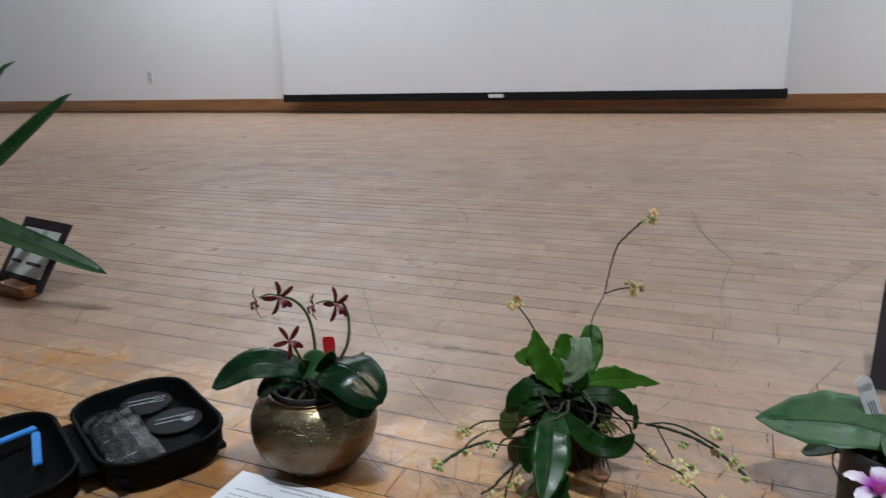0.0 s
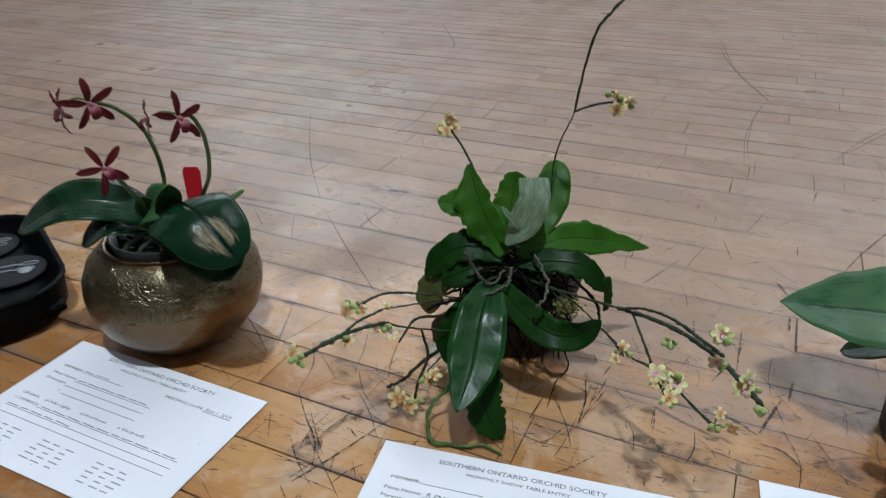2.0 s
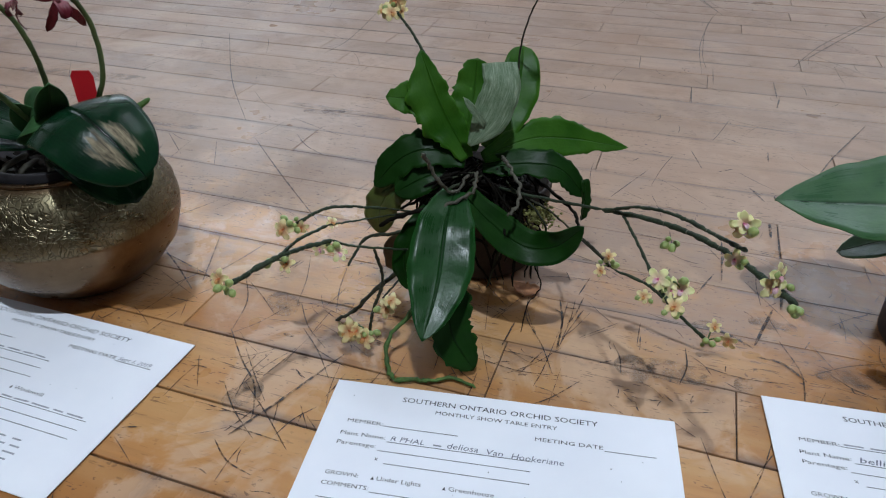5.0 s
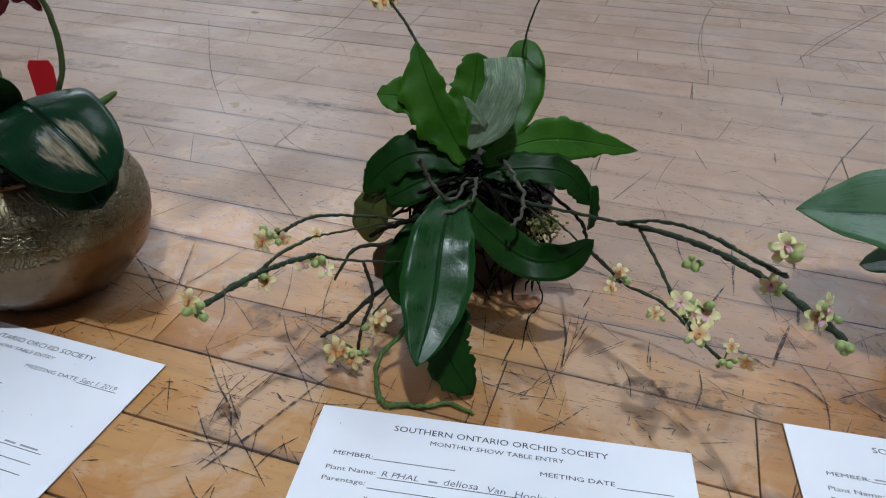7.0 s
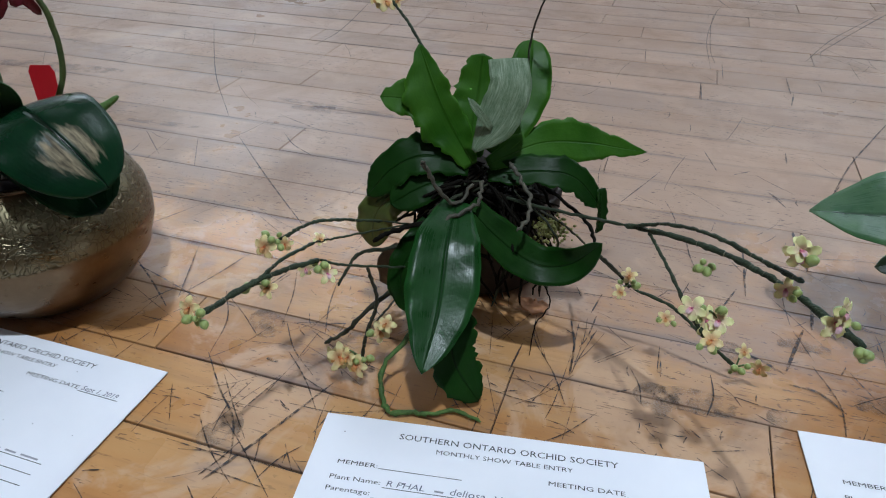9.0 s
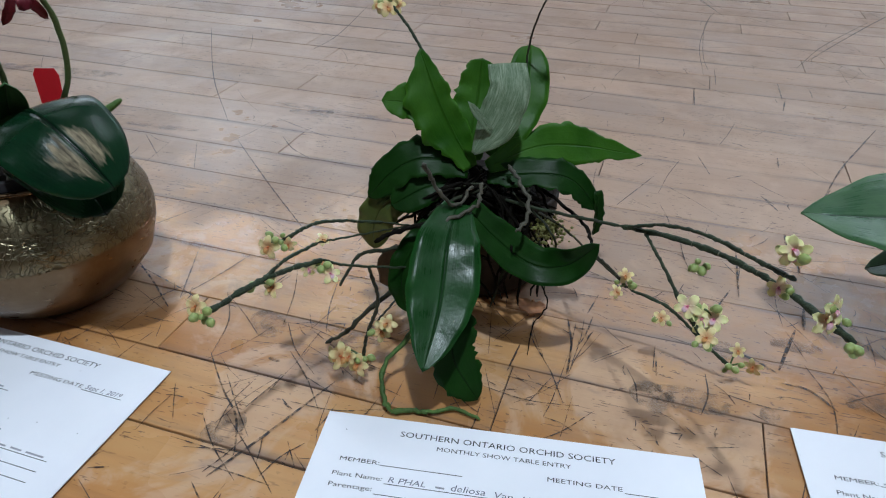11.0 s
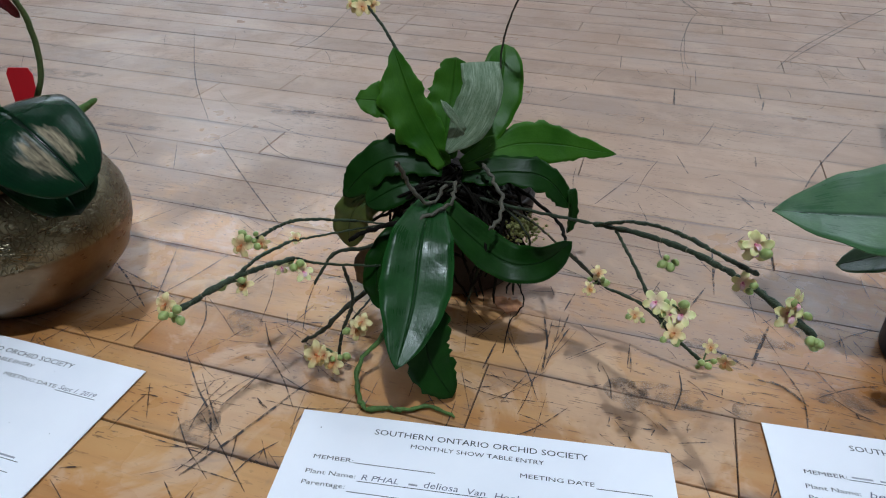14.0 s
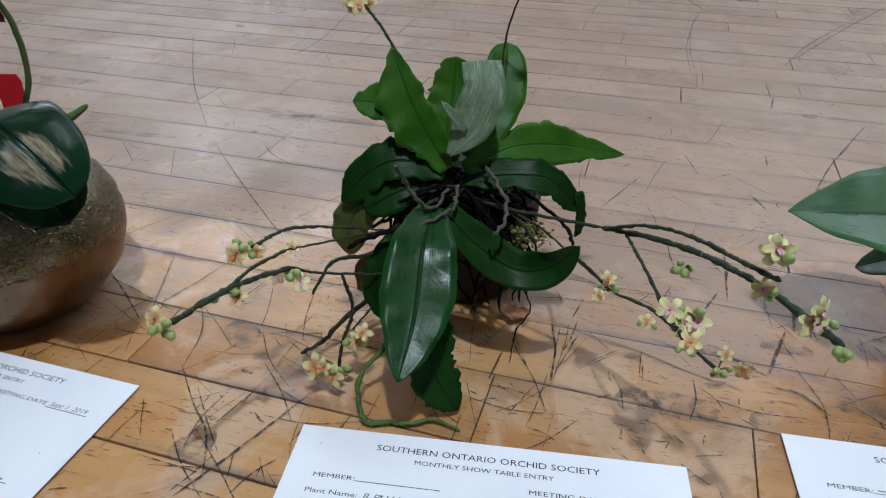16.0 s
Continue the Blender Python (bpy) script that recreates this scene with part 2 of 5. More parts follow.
def scuff_material(name, colour, amount, scale=60.0, soft=False):
    """A rubbed-in mark that breaks up along its way."""
    m = Nodes(name, 0.5)
    m.bsdf.inputs["Base Color"].default_value = (*colour, 1)
    n = m.noise(m.position(), scale, 4, 0.65)
    m.put(m.range(n, 0.40, 0.62, 0.0, amount) if soft else m.range(n, 0.36, 0.60, amount * 0.15, amount), "Alpha")
    return m.mat


def mesh_net_material():
    """Black net over a pocket, with glints painted in as silvery streaks."""
    m = Nodes("black_net", 0.2, 0.0, 0.3)
    uv = m.coord()
    v = m.node("ShaderNodeTexVoronoi", Scale=330.0)
    v.feature = "DISTANCE_TO_EDGE"
    m.link(uv, v.inputs["Vector"])
    hole = m.range(v.outputs["Distance"], 0.12, 0.26)
    # glints put into the colour as patches of silvery metal streaks
    glint = m.math("MULTIPLY", m.range(m.noise(m.scaled(uv, 300, 45, 60), 1.0, 2), 0.58, 0.64), m.range(m.noise(uv, 22.0, 2), 0.60, 0.68))
    m.put(m.mix(glint, m.mix(hole, (0.010, 0.010, 0.012), (0.002, 0.002, 0.0025)), (0.60, 0.63, 0.68)), "Base Color")
    m.put(glint, "Metallic")
    m.put(m.range(hole, 0.0, 1.0, 0.1, 0.3), "Roughness")
    crumple = m.noise(m.scaled(uv, 60, 220, 60), 1.0, 3, 0.6, 1.0)
    m.bump(m.math("SUBTRACT", m.math("MULTIPLY", crumple, 2.0), hole), 0.5, 0.0012)
    return m.mat


def dried_skin_material():
    """The dried, netted skin of an old leaf: pale veins over dull green."""
    m = Nodes("silvery_dry_leaf_skin", 0.5, 0.0, 0.3)
    uv = m.node("ShaderNodeUVMap").outputs[0]
    warp = m.noise(m.scaled(uv, 9, 5, 1), 1.0, 3)
    lines = m.noise(m.scaled(m.moved(uv, warp, 0.08), 34, 4.5, 1), 1.0, 5, 0.7)
    cells = m.node("ShaderNodeTexVoronoi", Scale=9.0)
    cells.feature = "DISTANCE_TO_EDGE"
    m.link(m.scaled(m.moved(uv, warp, 0.10), 1.0, 2.0, 1), cells.inputs["Vector"])
    net = m.range(cells.outputs["Distance"], 0.02, 0.10, 1.0, 0.0)
    f = m.math("MAXIMUM", m.math("MULTIPLY", m.range(lines, 0.40, 0.68, 0.15, 0.85), m.range(m.noise(m.scaled(uv, 5, 4, 1), 1.0, 4), 0.35, 0.65, 0.35, 1.0)), m.math("MULTIPLY", net, 0.24))
    m.put(m.mix(f, (0.085, 0.145, 0.070), (0.38, 0.46, 0.34)), "Base Color")
    m.bump(f, 0.4, 0.0008)
    return m.mat


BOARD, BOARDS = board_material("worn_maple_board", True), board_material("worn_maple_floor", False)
GAP = plain("dark_joint_dirt", (0.05, 0.036, 0.03), 0.9)
SCUFF = scuff_material("dark_scuff", (0.035, 0.03, 0.035), 0.92, 220.0)
SCRATCH = scuff_material("fine_scratch", (0.04, 0.028, 0.028), 0.95, 220.0)
BLUE_SCUFF = scuff_material("blue_grey_scuff", (0.15, 0.155, 0.22), 0.34, 60.0, True)
SMEAR_SHADE = scuff_material("grey_smear_and_shadow", (0.13, 0.115, 0.105), 0.38, 110.0, True)
BRASS, PAPER = brass_material(), paper_material()
INK = plain("black_print", (0.035, 0.035, 0.045), 0.7, 0, 100, 0.1, 0)
PEN = plain("grey_blue_pen", (0.15, 0.16, 0.22), 0.7, 0, 100, 0.3, 0)
FAINT = plain("faint_grey_print", (0.33, 0.34, 0.39), 0.7, 0, 300, 0.3, 0)
WALL = wall_material("white_wall_paint", (0.80, 0.81, 0.84))
SCREEN = wall_material("matte_white_screen", (0.83, 0.85, 0.90))
BLACK = plain("black_batten", (0.008, 0.009, 0.012), 0.5, 0, 60, 0.25, 0.15, 0.2)
OAK = wood_material("varnished_oak", (0.20, 0.085, 0.032), (0.36, 0.18, 0.075))
REDWOOD = wood_material("reddish_varnished_wood", (0.20, 0.065, 0.025), (0.36, 0.14, 0.055), 10, 120, 0.25)
PLASTER = wall_material("ceiling_paint", (0.72, 0.72, 0.70))
HALL_FLOOR = wood_material("hall_floor_wood", (0.22, 0.12, 0.06), (0.36, 0.22, 0.12), 1.0, 14.0)
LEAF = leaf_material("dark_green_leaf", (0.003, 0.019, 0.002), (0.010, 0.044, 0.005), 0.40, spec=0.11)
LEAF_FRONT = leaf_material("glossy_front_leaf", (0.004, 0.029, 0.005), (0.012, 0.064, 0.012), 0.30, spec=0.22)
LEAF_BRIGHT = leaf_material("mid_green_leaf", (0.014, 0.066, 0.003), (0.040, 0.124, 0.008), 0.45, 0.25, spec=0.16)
LEAF_OLD = leaf_material("yellowing_leaf", (0.050, 0.075, 0.014), (0.125, 0.130, 0.034), 0.42, 0.3, (0.09, 0.15, 0.05), (0.6, 0.3))
LEAF_SILVER = dried_skin_material()
LEAF_GLOSS = leaf_material("glossy_blackish_green_leaf", (0.002, 0.016, 0.007), (0.007, 0.036, 0.012), 0.24, spec=0.2)
LEAF_SCAR = leaf_material("glossy_leaf_with_scars", (0.002, 0.015, 0.007), (0.006, 0.032, 0.012), 0.21, 0.8, (0.31, 0.26, 0.165), (0.5, 0.80), 0.2)
LEAF_YOUNG = leaf_material("young_green_leaf", (0.020, 0.066, 0.020), (0.045, 0.120, 0.040), 0.4, 0.4)
LEAF_BROAD = leaf_material("broad_soft_green_leaf", (0.016, 0.066, 0.024), (0.050, 0.122, 0.042), 0.32, 0.7)
LEAF_STRAP = leaf_material("strap_leaf", (0.0072, 0.0360, 0.0096), (0.0180, 0.0660, 0.0180), 0.35, 0.5)
STEM = plain("dark_knobbly_stem", (0.030, 0.044, 0.024), 0.65, 0, 260, 0.75, 0.8, 0.25)
SCALE = plain("pale_dry_scale", (0.13, 0.125, 0.085), 0.7, 0, 300, 0.5, 0.3)
STEM_THIN = plain("brown_wiry_stem", (0.030, 0.030, 0.017), 0.65, 0, 300, 0.6, 0.5, 0.25)
STEM_GREEN = plain("green_flower_stem", (0.085, 0.13, 0.04), 0.5, 0, 200, 0.35, 0.3)
ROOT_WHITE = plain("pale_air_root", (0.075, 0.070, 0.050), 0.7, 0, 200, 0.4, 0.5)
ROOT_GREEN = plain("green_air_root", (0.065, 0.125, 0.028), 0.6, 0, 150, 0.6, 0.7, 0.3)
# near-black: the shade of the hollow under the crown is put into this colour
ROOT_SHADED = plain("shade_dark_air_root", (0.006, 0.005, 0.0035), 0.8, 0, 200, 0.5, 0.6, 0.08)
ROOT_GREY = plain("grey_green_root", (0.036, 0.042, 0.026), 0.8, 0, 200, 0.5, 0.5, 0.15)
BARK = plain("dark_bark_mix", (0.013, 0.0095, 0.007), 0.85, 0, 90, 0.6, 0.6)
MOSS = plain("yellow_green_moss", (0.20, 0.20, 0.06), 0.85, 0, 220, 0.5, 0.7)
CLAY = plain("brown_clay_pot", (0.028, 0.017, 0.012), 0.7, 0, 60, 0.4, 0.3)
DRY = plain("dry_orange_leaf", (0.38, 0.16, 0.06), 0.6, 0, 80, 0.3, 0.3)
BRACT = plain("dry_brown_bract", (0.10, 0.065, 0.035), 0.6, 0, 80, 0.3, 0.3)
BUD = plain("lime_green_bud", (0.30, 0.38, 0.12), 0.45, 0, 150, 0.3, 0.1)
PETAL_YELLOW = petal_material("yellow_petal", (0.78, 0.62, 0.42), (0.76, 0.74, 0.36))
PETAL_CREAM = petal_material("cream_petal", (0.66, 0.40, 0.20), (0.74, 0.64, 0.32))
LIP_PINK = petal_material("pink_lip", (0.60, 0.20, 0.28), (0.78, 0.56, 0.60))
LIP_ORANGE = petal_material("orange_brown_lip", (0.45, 0.15, 0.05), (0.62, 0.34, 0.12))
PETAL_WINE = petal_material("wine_red_petal", (0.095, 0.006, 0.010), (0.085, 0.004, 0.006), (0.030, 0.002, 0.003))
LIP_WINE = petal_material("white_edged_wine_lip", (0.30, 0.12, 0.14), (0.12, 0.01, 0.02))
PETAL_VIOLET = petal_material("violet_white_petal", (0.30, 0.010, 0.34), (0.78, 0.72, 0.82))
LIP_VIOLET = petal_material("deep_magenta_lip", (0.32, 0.02, 0.22), (0.22, 0.01, 0.13))
RED_TAG = plain("red_plastic", (0.50, 0.012, 0.02), 0.35, 0, 60, 0.08, 0)
WHITE_TAG = plain("translucent_white_plastic", (0.70, 0.71, 0.73), 0.35, 0, 60, 0.06, 0)
POT_GREY = plain("dark_grey_plastic", (0.028, 0.026, 0.029), 0.42, 0, 40, 0.25, 0.08, 0.3)
CASE = plain("black_case_fabric", (0.003, 0.003, 0.0035), 0.6, 0, 300, 0.5, 0.3, 0.08)
CASE_GLOSS = plain("shiny_black_lining", (0.003, 0.003, 0.004), 0.4, 0, 120, 0.4, 0.3, 0.12)
FELT = plain("dark_felt", (0.014, 0.014, 0.017), 0.9, 0, 500, 0.5, 0.5)
NET = mesh_net_material()
BLUE = plain("bright_blue_webbing", (0.03, 0.22, 0.62), 0.5, 0, 200, 0.2, 0.3)
CARD_BLACK = plain("matte_black_card", (0.020, 0.016, 0.019), 0.6, 0, 60, 0.2, 0.1, 0.2)
CARD_WHITE = plain("white_card", (0.76, 0.77, 0.80), 0.6, 0, 60, 0.04, 0.05)
CARD_GREY = plain("pale_grey_card", (0.50, 0.53, 0.52), 0.6, 0, 60, 0.06, 0.05)
PLATE = plain("ivory_plate", (0.66, 0.66, 0.66), 0.4, 0, 60, 0.04, 0)


# ---- builders ----
def link_mesh(name, bm, material, smooth=True):
    mesh = bpy.data.meshes.new(name)
    bmesh.ops.recalc_face_normals(bm, faces=bm.faces)
    bm.to_mesh(mesh)
    bm.free()
    for p in mesh.polygons:
        p.use_smooth = smooth
    mesh.materials.append(material)
    return new(name, mesh)


def part(name, bm, material, parent, label="", smooth=True):
    """Links a bmesh, in the thing's own space, as one part under a thing or a part."""
    ob = link_mesh(name, bm, material, smooth)
    if parent:
        ob.parent = parent
    return tagged(ob, label)


def thing(name, m, label, category, group=""):
    ob = new(name)
    ob.empty_display_size = 0.05
    ob.matrix_world = m
    return tagged(ob, label, category, group)


def box(bm, size, m=Matrix(), bevel=0.0):
    made = bmesh.ops.create_cube(bm, size=1.0)["verts"]
    bmesh.ops.transform(bm, matrix=m @ Matrix.Diagonal((*size, 1)), verts=made)
    if bevel:
        edges = list({e for w in made for e in w.link_edges})
        bmesh.ops.bevel(bm, geom=edges, offset=bevel, segments=2, affect="EDGES")
    return bm


def boxed(size, m=Matrix(), bevel=0.0):
    return box(bmesh.new(), size, m, bevel)


def turned(profile, sides=48, m=Matrix()):
    """A turned body from a profile of radius and height; closed where the radius is nought."""
    bm = bmesh.new()
    rings = []
    for r, z in profile:
        if r < 1e-6:
            rings.append([bm.verts.new(m @ Vector((0, 0, z)))])
        else:
            rings.append([bm.verts.new(m @ Vector((r * math.cos(2 * math.pi * i / sides), r * math.sin(2 * math.pi * i / sides), z))) for i in range(sides)])
    for a, b in zip(rings, rings[1:]):
        for i in range(sides):
            j = (i + 1) % sides
            if len(a) == 1 and len(b) > 1:
                bm.faces.new((a[0], b[i], b[j]))
            elif len(b) == 1 and len(a) > 1:
                bm.faces.new((a[i], a[j], b[0]))
            elif len(a) > 1:
                bm.faces.new((a[i], a[j], b[j], b[i]))
    return bm


def glide(points, steps):
    """A smooth way through the points."""
    p = [Vector(q) for q in points]
    if len(p) == 2:
        return [p[0].lerp(p[1], i / steps) for i in range(steps + 1)]
    p = [p[0] * 2 - p[1]] + p + [p[-1] * 2 - p[-2]]
    out = []
    for k in range(1, len(p) - 2):
        a, b, c, d = p[k - 1:k + 3]
        for i in range(steps):
            t = i / steps
            out.append(0.5 * (2 * b + (c - a) * t + (2 * a - 5 * b + 4 * c - d) * t * t + (3 * b - a - 3 * c + d) * t ** 3))
    return out + [p[-2]]


def tube(points, r0, r1, steps=6, sides=8, knobs=0.0, wander=0.0, seed=1, bm=None):
    """A tapering stem or root; knobs swell it at its joints."""
    bm = bm or bmesh.new()
    rng = random.Random(seed)
    way = glide(points, steps)
    n = len(way) - 1
    for i in range(1, n):
        way[i] = way[i] + Vector((rng.uniform(-1, 1), rng.uniform(-1, 1), rng.uniform(-1, 1))) * wander
    rings, side = [], None
    for i, p in enumerate(way):
        tan = (way[min(i + 1, n)] - way[max(i - 1, 0)]).normalized()
        if side is None:
            side = tan.orthogonal().normalized()
        side = (side - tan * side.dot(tan)).normalized()
        up = tan.cross(side)
        r = r0 + (r1 - r0) * i / n
        if knobs:
            r *= 1 + knobs * (rng.random() - 0.3)
        if i in (0, n):
            r *= 0.5
        rings.append([bm.verts.new(p + (side * math.cos(2 * math.pi * k / sides) + up * math.sin(2 * math.pi * k / sides)) * r) for k in range(sides)])
    for a, b in zip(rings, rings[1:]):
        for k in range(sides):
            bm.faces.new((a[k], a[(k + 1) % sides], b[(k + 1) % sides], b[k]))
    bm.faces.new(rings[0][::-1])
    bm.faces.new(rings[-1])
    return bm


def blade(points, width, face=(0, 0, 1), fold=0.15, wave=0.0, blunt=0.5, thick=0.0012, curl=0.0, nick=0.0, seed=1, rows=18, cols=8, base=0.25, twist=0.0, ragged=0.0, halves=(1.0, 1.0), cut=False):
    """A leaf or petal along its midrib: face is the way that its upper side looks, fold lifts the edges,
    ragged makes their line uneven, wave ripples and nick gnaws them, curl rolls the edges under, blunt rounds the tip,
    halves are the widths of its two sides, cut leaves the end broad and straight."""
    bm = bmesh.new()
    uvl = bm.loops.layers.uv.new("UVMap")
    rng = random.Random(seed)
    phase = [rng.uniform(0, 6.28) for _ in range(12)]
    gnaw = [[rng.random() for _ in range(rows + 1)] for _ in range(2)]
    steps = 8
    way = glide(points, steps)
    lens = [0.0]
    for a, b in zip(way, way[1:]):
        lens.append(lens[-1] + (b - a).length)
    spine = []
    for i in range(rows + 1):
        d = lens[-1] * i / rows
        k = max(j for j in range(len(lens)) if lens[j] <= d + 1e-9)
        k = min(k, len(way) - 2)
        spine.append(way[k].lerp(way[k + 1], (d - lens[k]) / max(1e-9, lens[k + 1] - lens[k])))
    face = Vector(face).normalized()
    layers = []
    for under in (0, 1):
        grid = []
        for i, p in enumerate(spine):
            s = i / rows
            tan = (spine[min(i + 1, rows)] - spine[max(i - 1, 0)]).normalized()
            side = tan.cross(face).normalized()
            nor = side.cross(tan).normalized()
            if twist:
                q = Matrix.Rotation(radians(twist) * s, 3, tan)
                side, nor = q @ side, q @ nor
            w = base + (1 - base) * math.sin(math.pi / 2 * min(1.0, s / 0.45)) if s < 0.45 else max(0.0, 1 - ((s - 0.45) / 0.55) ** (1.5 + 2.5 * blunt)) ** (1 - 0.5 * blunt)
            if cut and s > 0.45:
                w = 1.0 - 0.1 * (s - 0.45)
            w *= width / 2
            line = []
            for j in range(cols + 1):
                c = 2 * j / cols - 1
                e = abs(c)
                k = 4 if c < 0 else 8
                half = w * halves[c > 0] * (1 + ragged * (0.5 * math.sin(7 * s + phase[k]) + 0.35 * math.sin(17 * s + phase[k + 1]) + 0.25 * math.sin(41 * s + phase[k + 2])))
                if nick and e > 0.9:
                    half = half * (1 - nick * max(0.0, gnaw[c > 0][i] - 0.35))
                h = fold * e * w - curl * e * e * w + wave * w * e * e * math.sin(9 * s * math.pi + phase[0 if c < 0 else 1]) + 0.04 * w * math.sin(5 * s + phase[2])
                q = p + side * (c * half * (1 - 0.25 * abs(fold) * e)) + nor * (h - under * thick * (1 - 0.6 * e))
                line.append(bm.verts.new(q))
            grid.append(line)
        layers.append(grid)
    top, low = layers

    def quad(vs, uvs):
        try:
            f = bm.faces.new(vs)
        except ValueError:
            return
        for lp, uv in zip(f.loops, uvs):
            lp[uvl].uv = uv

    for i in range(rows):
        for j in range(cols):
            uvs = [(j / cols, i / rows), ((j + 1) / cols, i / rows), ((j + 1) / cols, (i + 1) / rows), (j / cols, (i + 1) / rows)]
            quad((top[i][j], top[i][j + 1], top[i + 1][j + 1], top[i + 1][j]), uvs)
            quad((low[i][j + 1], low[i][j], low[i + 1][j], low[i + 1][j + 1]), [uvs[1], uvs[0], uvs[3], uvs[2]])
        for j in (0, cols):
            uvs = [(j / cols, i / rows)] * 2 + [(j / cols, (i + 1) / rows)] * 2
            quad((top[i][j], low[i][j], low[i + 1][j], top[i + 1][j]), uvs)
    for i in (0, rows):
        for j in range(cols):
            quad((top[i][j], top[i][j + 1], low[i][j + 1], low[i][j]), [(j / cols, i / rows)] * 4)
    bmesh.ops.remove_doubles(bm, verts=bm.verts, dist=1e-6)
    return bm


def ball(p, r, stretch=(1, 1, 1), bm=None, rings=6, sides=8):
    bm = bm or bmesh.new()
    made = bmesh.ops.create_uvsphere(bm, u_segments=sides, v_segments=rings, radius=r)["verts"]
    bmesh.ops.transform(bm, matrix=Matrix.Translation(p) @ Matrix.Diagonal((*stretch, 1)), verts=made)
    return bm


def lettering(text, size, m, parent, material=INK, name="printed_text", shear=0.0, spacing=1.0, lift=0.0):
    """Words set flat in the built-in font, as a thin mesh part."""
    data = bpy.data.curves.new(name, "FONT")
    data.body, data.size, data.shear, data.space_character, data.resolution_u = text, size, shear, spacing, 2
    ob = new(name, data)
    dg = bpy.context.evaluated_depsgraph_get()
    mesh = bpy.data.meshes.new_from_object(ob.evaluated_get(dg))
    bpy.data.objects.remove(ob)
    mesh.materials.clear()
    mesh.materials.append(material)
    made = new(name, mesh)
    made.parent = parent
    made.matrix_basis = m @ pose(0, 0, lift)
    return made

# ---- the room ----
def structure(name, bm, material, label, category, m=STAGE, smooth=False):
    ob = link_mesh(name, bm, material, smooth)
    ob.matrix_world = m
    return tagged(ob, label, category, "", "structure")


U0, U1 = -9.0, 7.0
structure("wall_back", boxed((16, 0.2, 5.2), pose(-1, WALL_V + 0.1, 1.6)), WALL, "plain white painted wall behind the stage", "wall")
structure("wall_left", boxed((0.2, 18, 5.2), pose(U0 - 0.1, -2.8, 1.6)), WALL, "plain white painted side wall", "wall")
structure("wall_right", boxed((0.2, 18, 5.2), pose(U1 + 0.1, -2.8, 1.6)), WALL, "plain white painted side wall", "wall")
structure("wall_hall", boxed((16, 0.2, 5.2), pose(-1, -11.9, 1.6)), WALL, "plain white painted wall of the hall", "wall")
structure("ceiling", boxed((16.4, 18.2, 0.2), pose(-1, -2.9, 4.3)), PLASTER, "plain off-white painted ceiling", "ceiling")
structure("floor_hall", boxed((16, 12.35, 0.1), pose(-1, EDGE_V - 6.195, -0.95)), HALL_FLOOR, "brown wooden hall floor below the stage", "floor")
structure("stage_front", boxed((16, 0.04, 0.88), pose(-1, EDGE_V - 0.022, -0.46)), OAK, "varnished wooden front of the stage", "stage")

# skirting in lengths, along the back wall
skirting = structure("baseboard", boxed((16, 0.012, 0.02), pose(-1, WALL_V - 0.008, 0.012), 0.003), OAK, "varnished oak skirting along the white wall", "baseboard")
at, k = U0, 0
rng = random.Random(5)
while at < U1 - 0.1:
    length = min(rng.uniform(1.9, 3.2), U1 - at)
    bm = boxed((length - 0.003, 0.018, 0.115), pose(0, 0, 0), 0.004)
    piece = part("skirting_length", bm, OAK, skirting, smooth=False)
    piece.matrix_basis = pose(at + length / 2, WALL_V - 0.011, 0.0825)
    at += length
    k += 1

# ---- projection screen ----
S0, S1, SV = -4.17, 0.30, WALL_V - 0.13
screen = thing("projection_screen", STAGE @ pose((S0 + S1) / 2, SV, 0.0), "large white pull-down projection screen with black bottom batten", "screen")
bm = boxed((S1 - S0, 0.004, 3.4), pose(0, 0, 0.185 + 1.7))
part("screen_fabric", bm, SCREEN, screen, smooth=False)
part("bottom_batten", boxed((S1 - S0 + 0.02, 0.03, 0.07), pose(0, 0, 0.15), 0.006), BLACK, screen, "black bottom batten", False)
part("pull_handle", boxed((0.14, 0.02, 0.03), pose(-0.02, -0.026, 0.155), 0.005), PLATE, screen, "small pale pull handle", False)
for s in (-1, 1):
    part("batten_cap", boxed((0.03, 0.036, 0.078), pose(s * (S1 - S0 + 0.02) / 2, 0, 0.15), 0.006), BLACK, screen, smooth=False)
case = boxed((S1 - S0 + 0.2, 0.14, 0.16), pose(0, 0.0, 3.62), 0.02)
part("roller_case", case, PLATE, screen, smooth=False)

outlet = thing("wall_outlet", STAGE @ pose(-6.05, WALL_V, 0.39), "white electrical outlet plate on the white wall", "outlet")
part("cover_plate", boxed((0.075, 0.008, 0.12), pose(0, -0.004, 0), 0.003), PLATE, outlet, smooth=False)
for z in (-0.026, 0.026):
    part("socket", boxed((0.034, 0.004, 0.03), pose(0, -0.0085, z), 0.002), CARD_GREY, outlet, smooth=False)


# ---- sheets of paper ----
def flat_bars(parent, rows, material=INK, name="ruled_line"):
    """Thin printed rules or bars: x, y down, length, height."""
    for x, y, length, height in rows:
        part(name, boxed((length, height, 0.0001), pose(x + length / 2, -y, 0.00075)), material, parent, smooth=False)


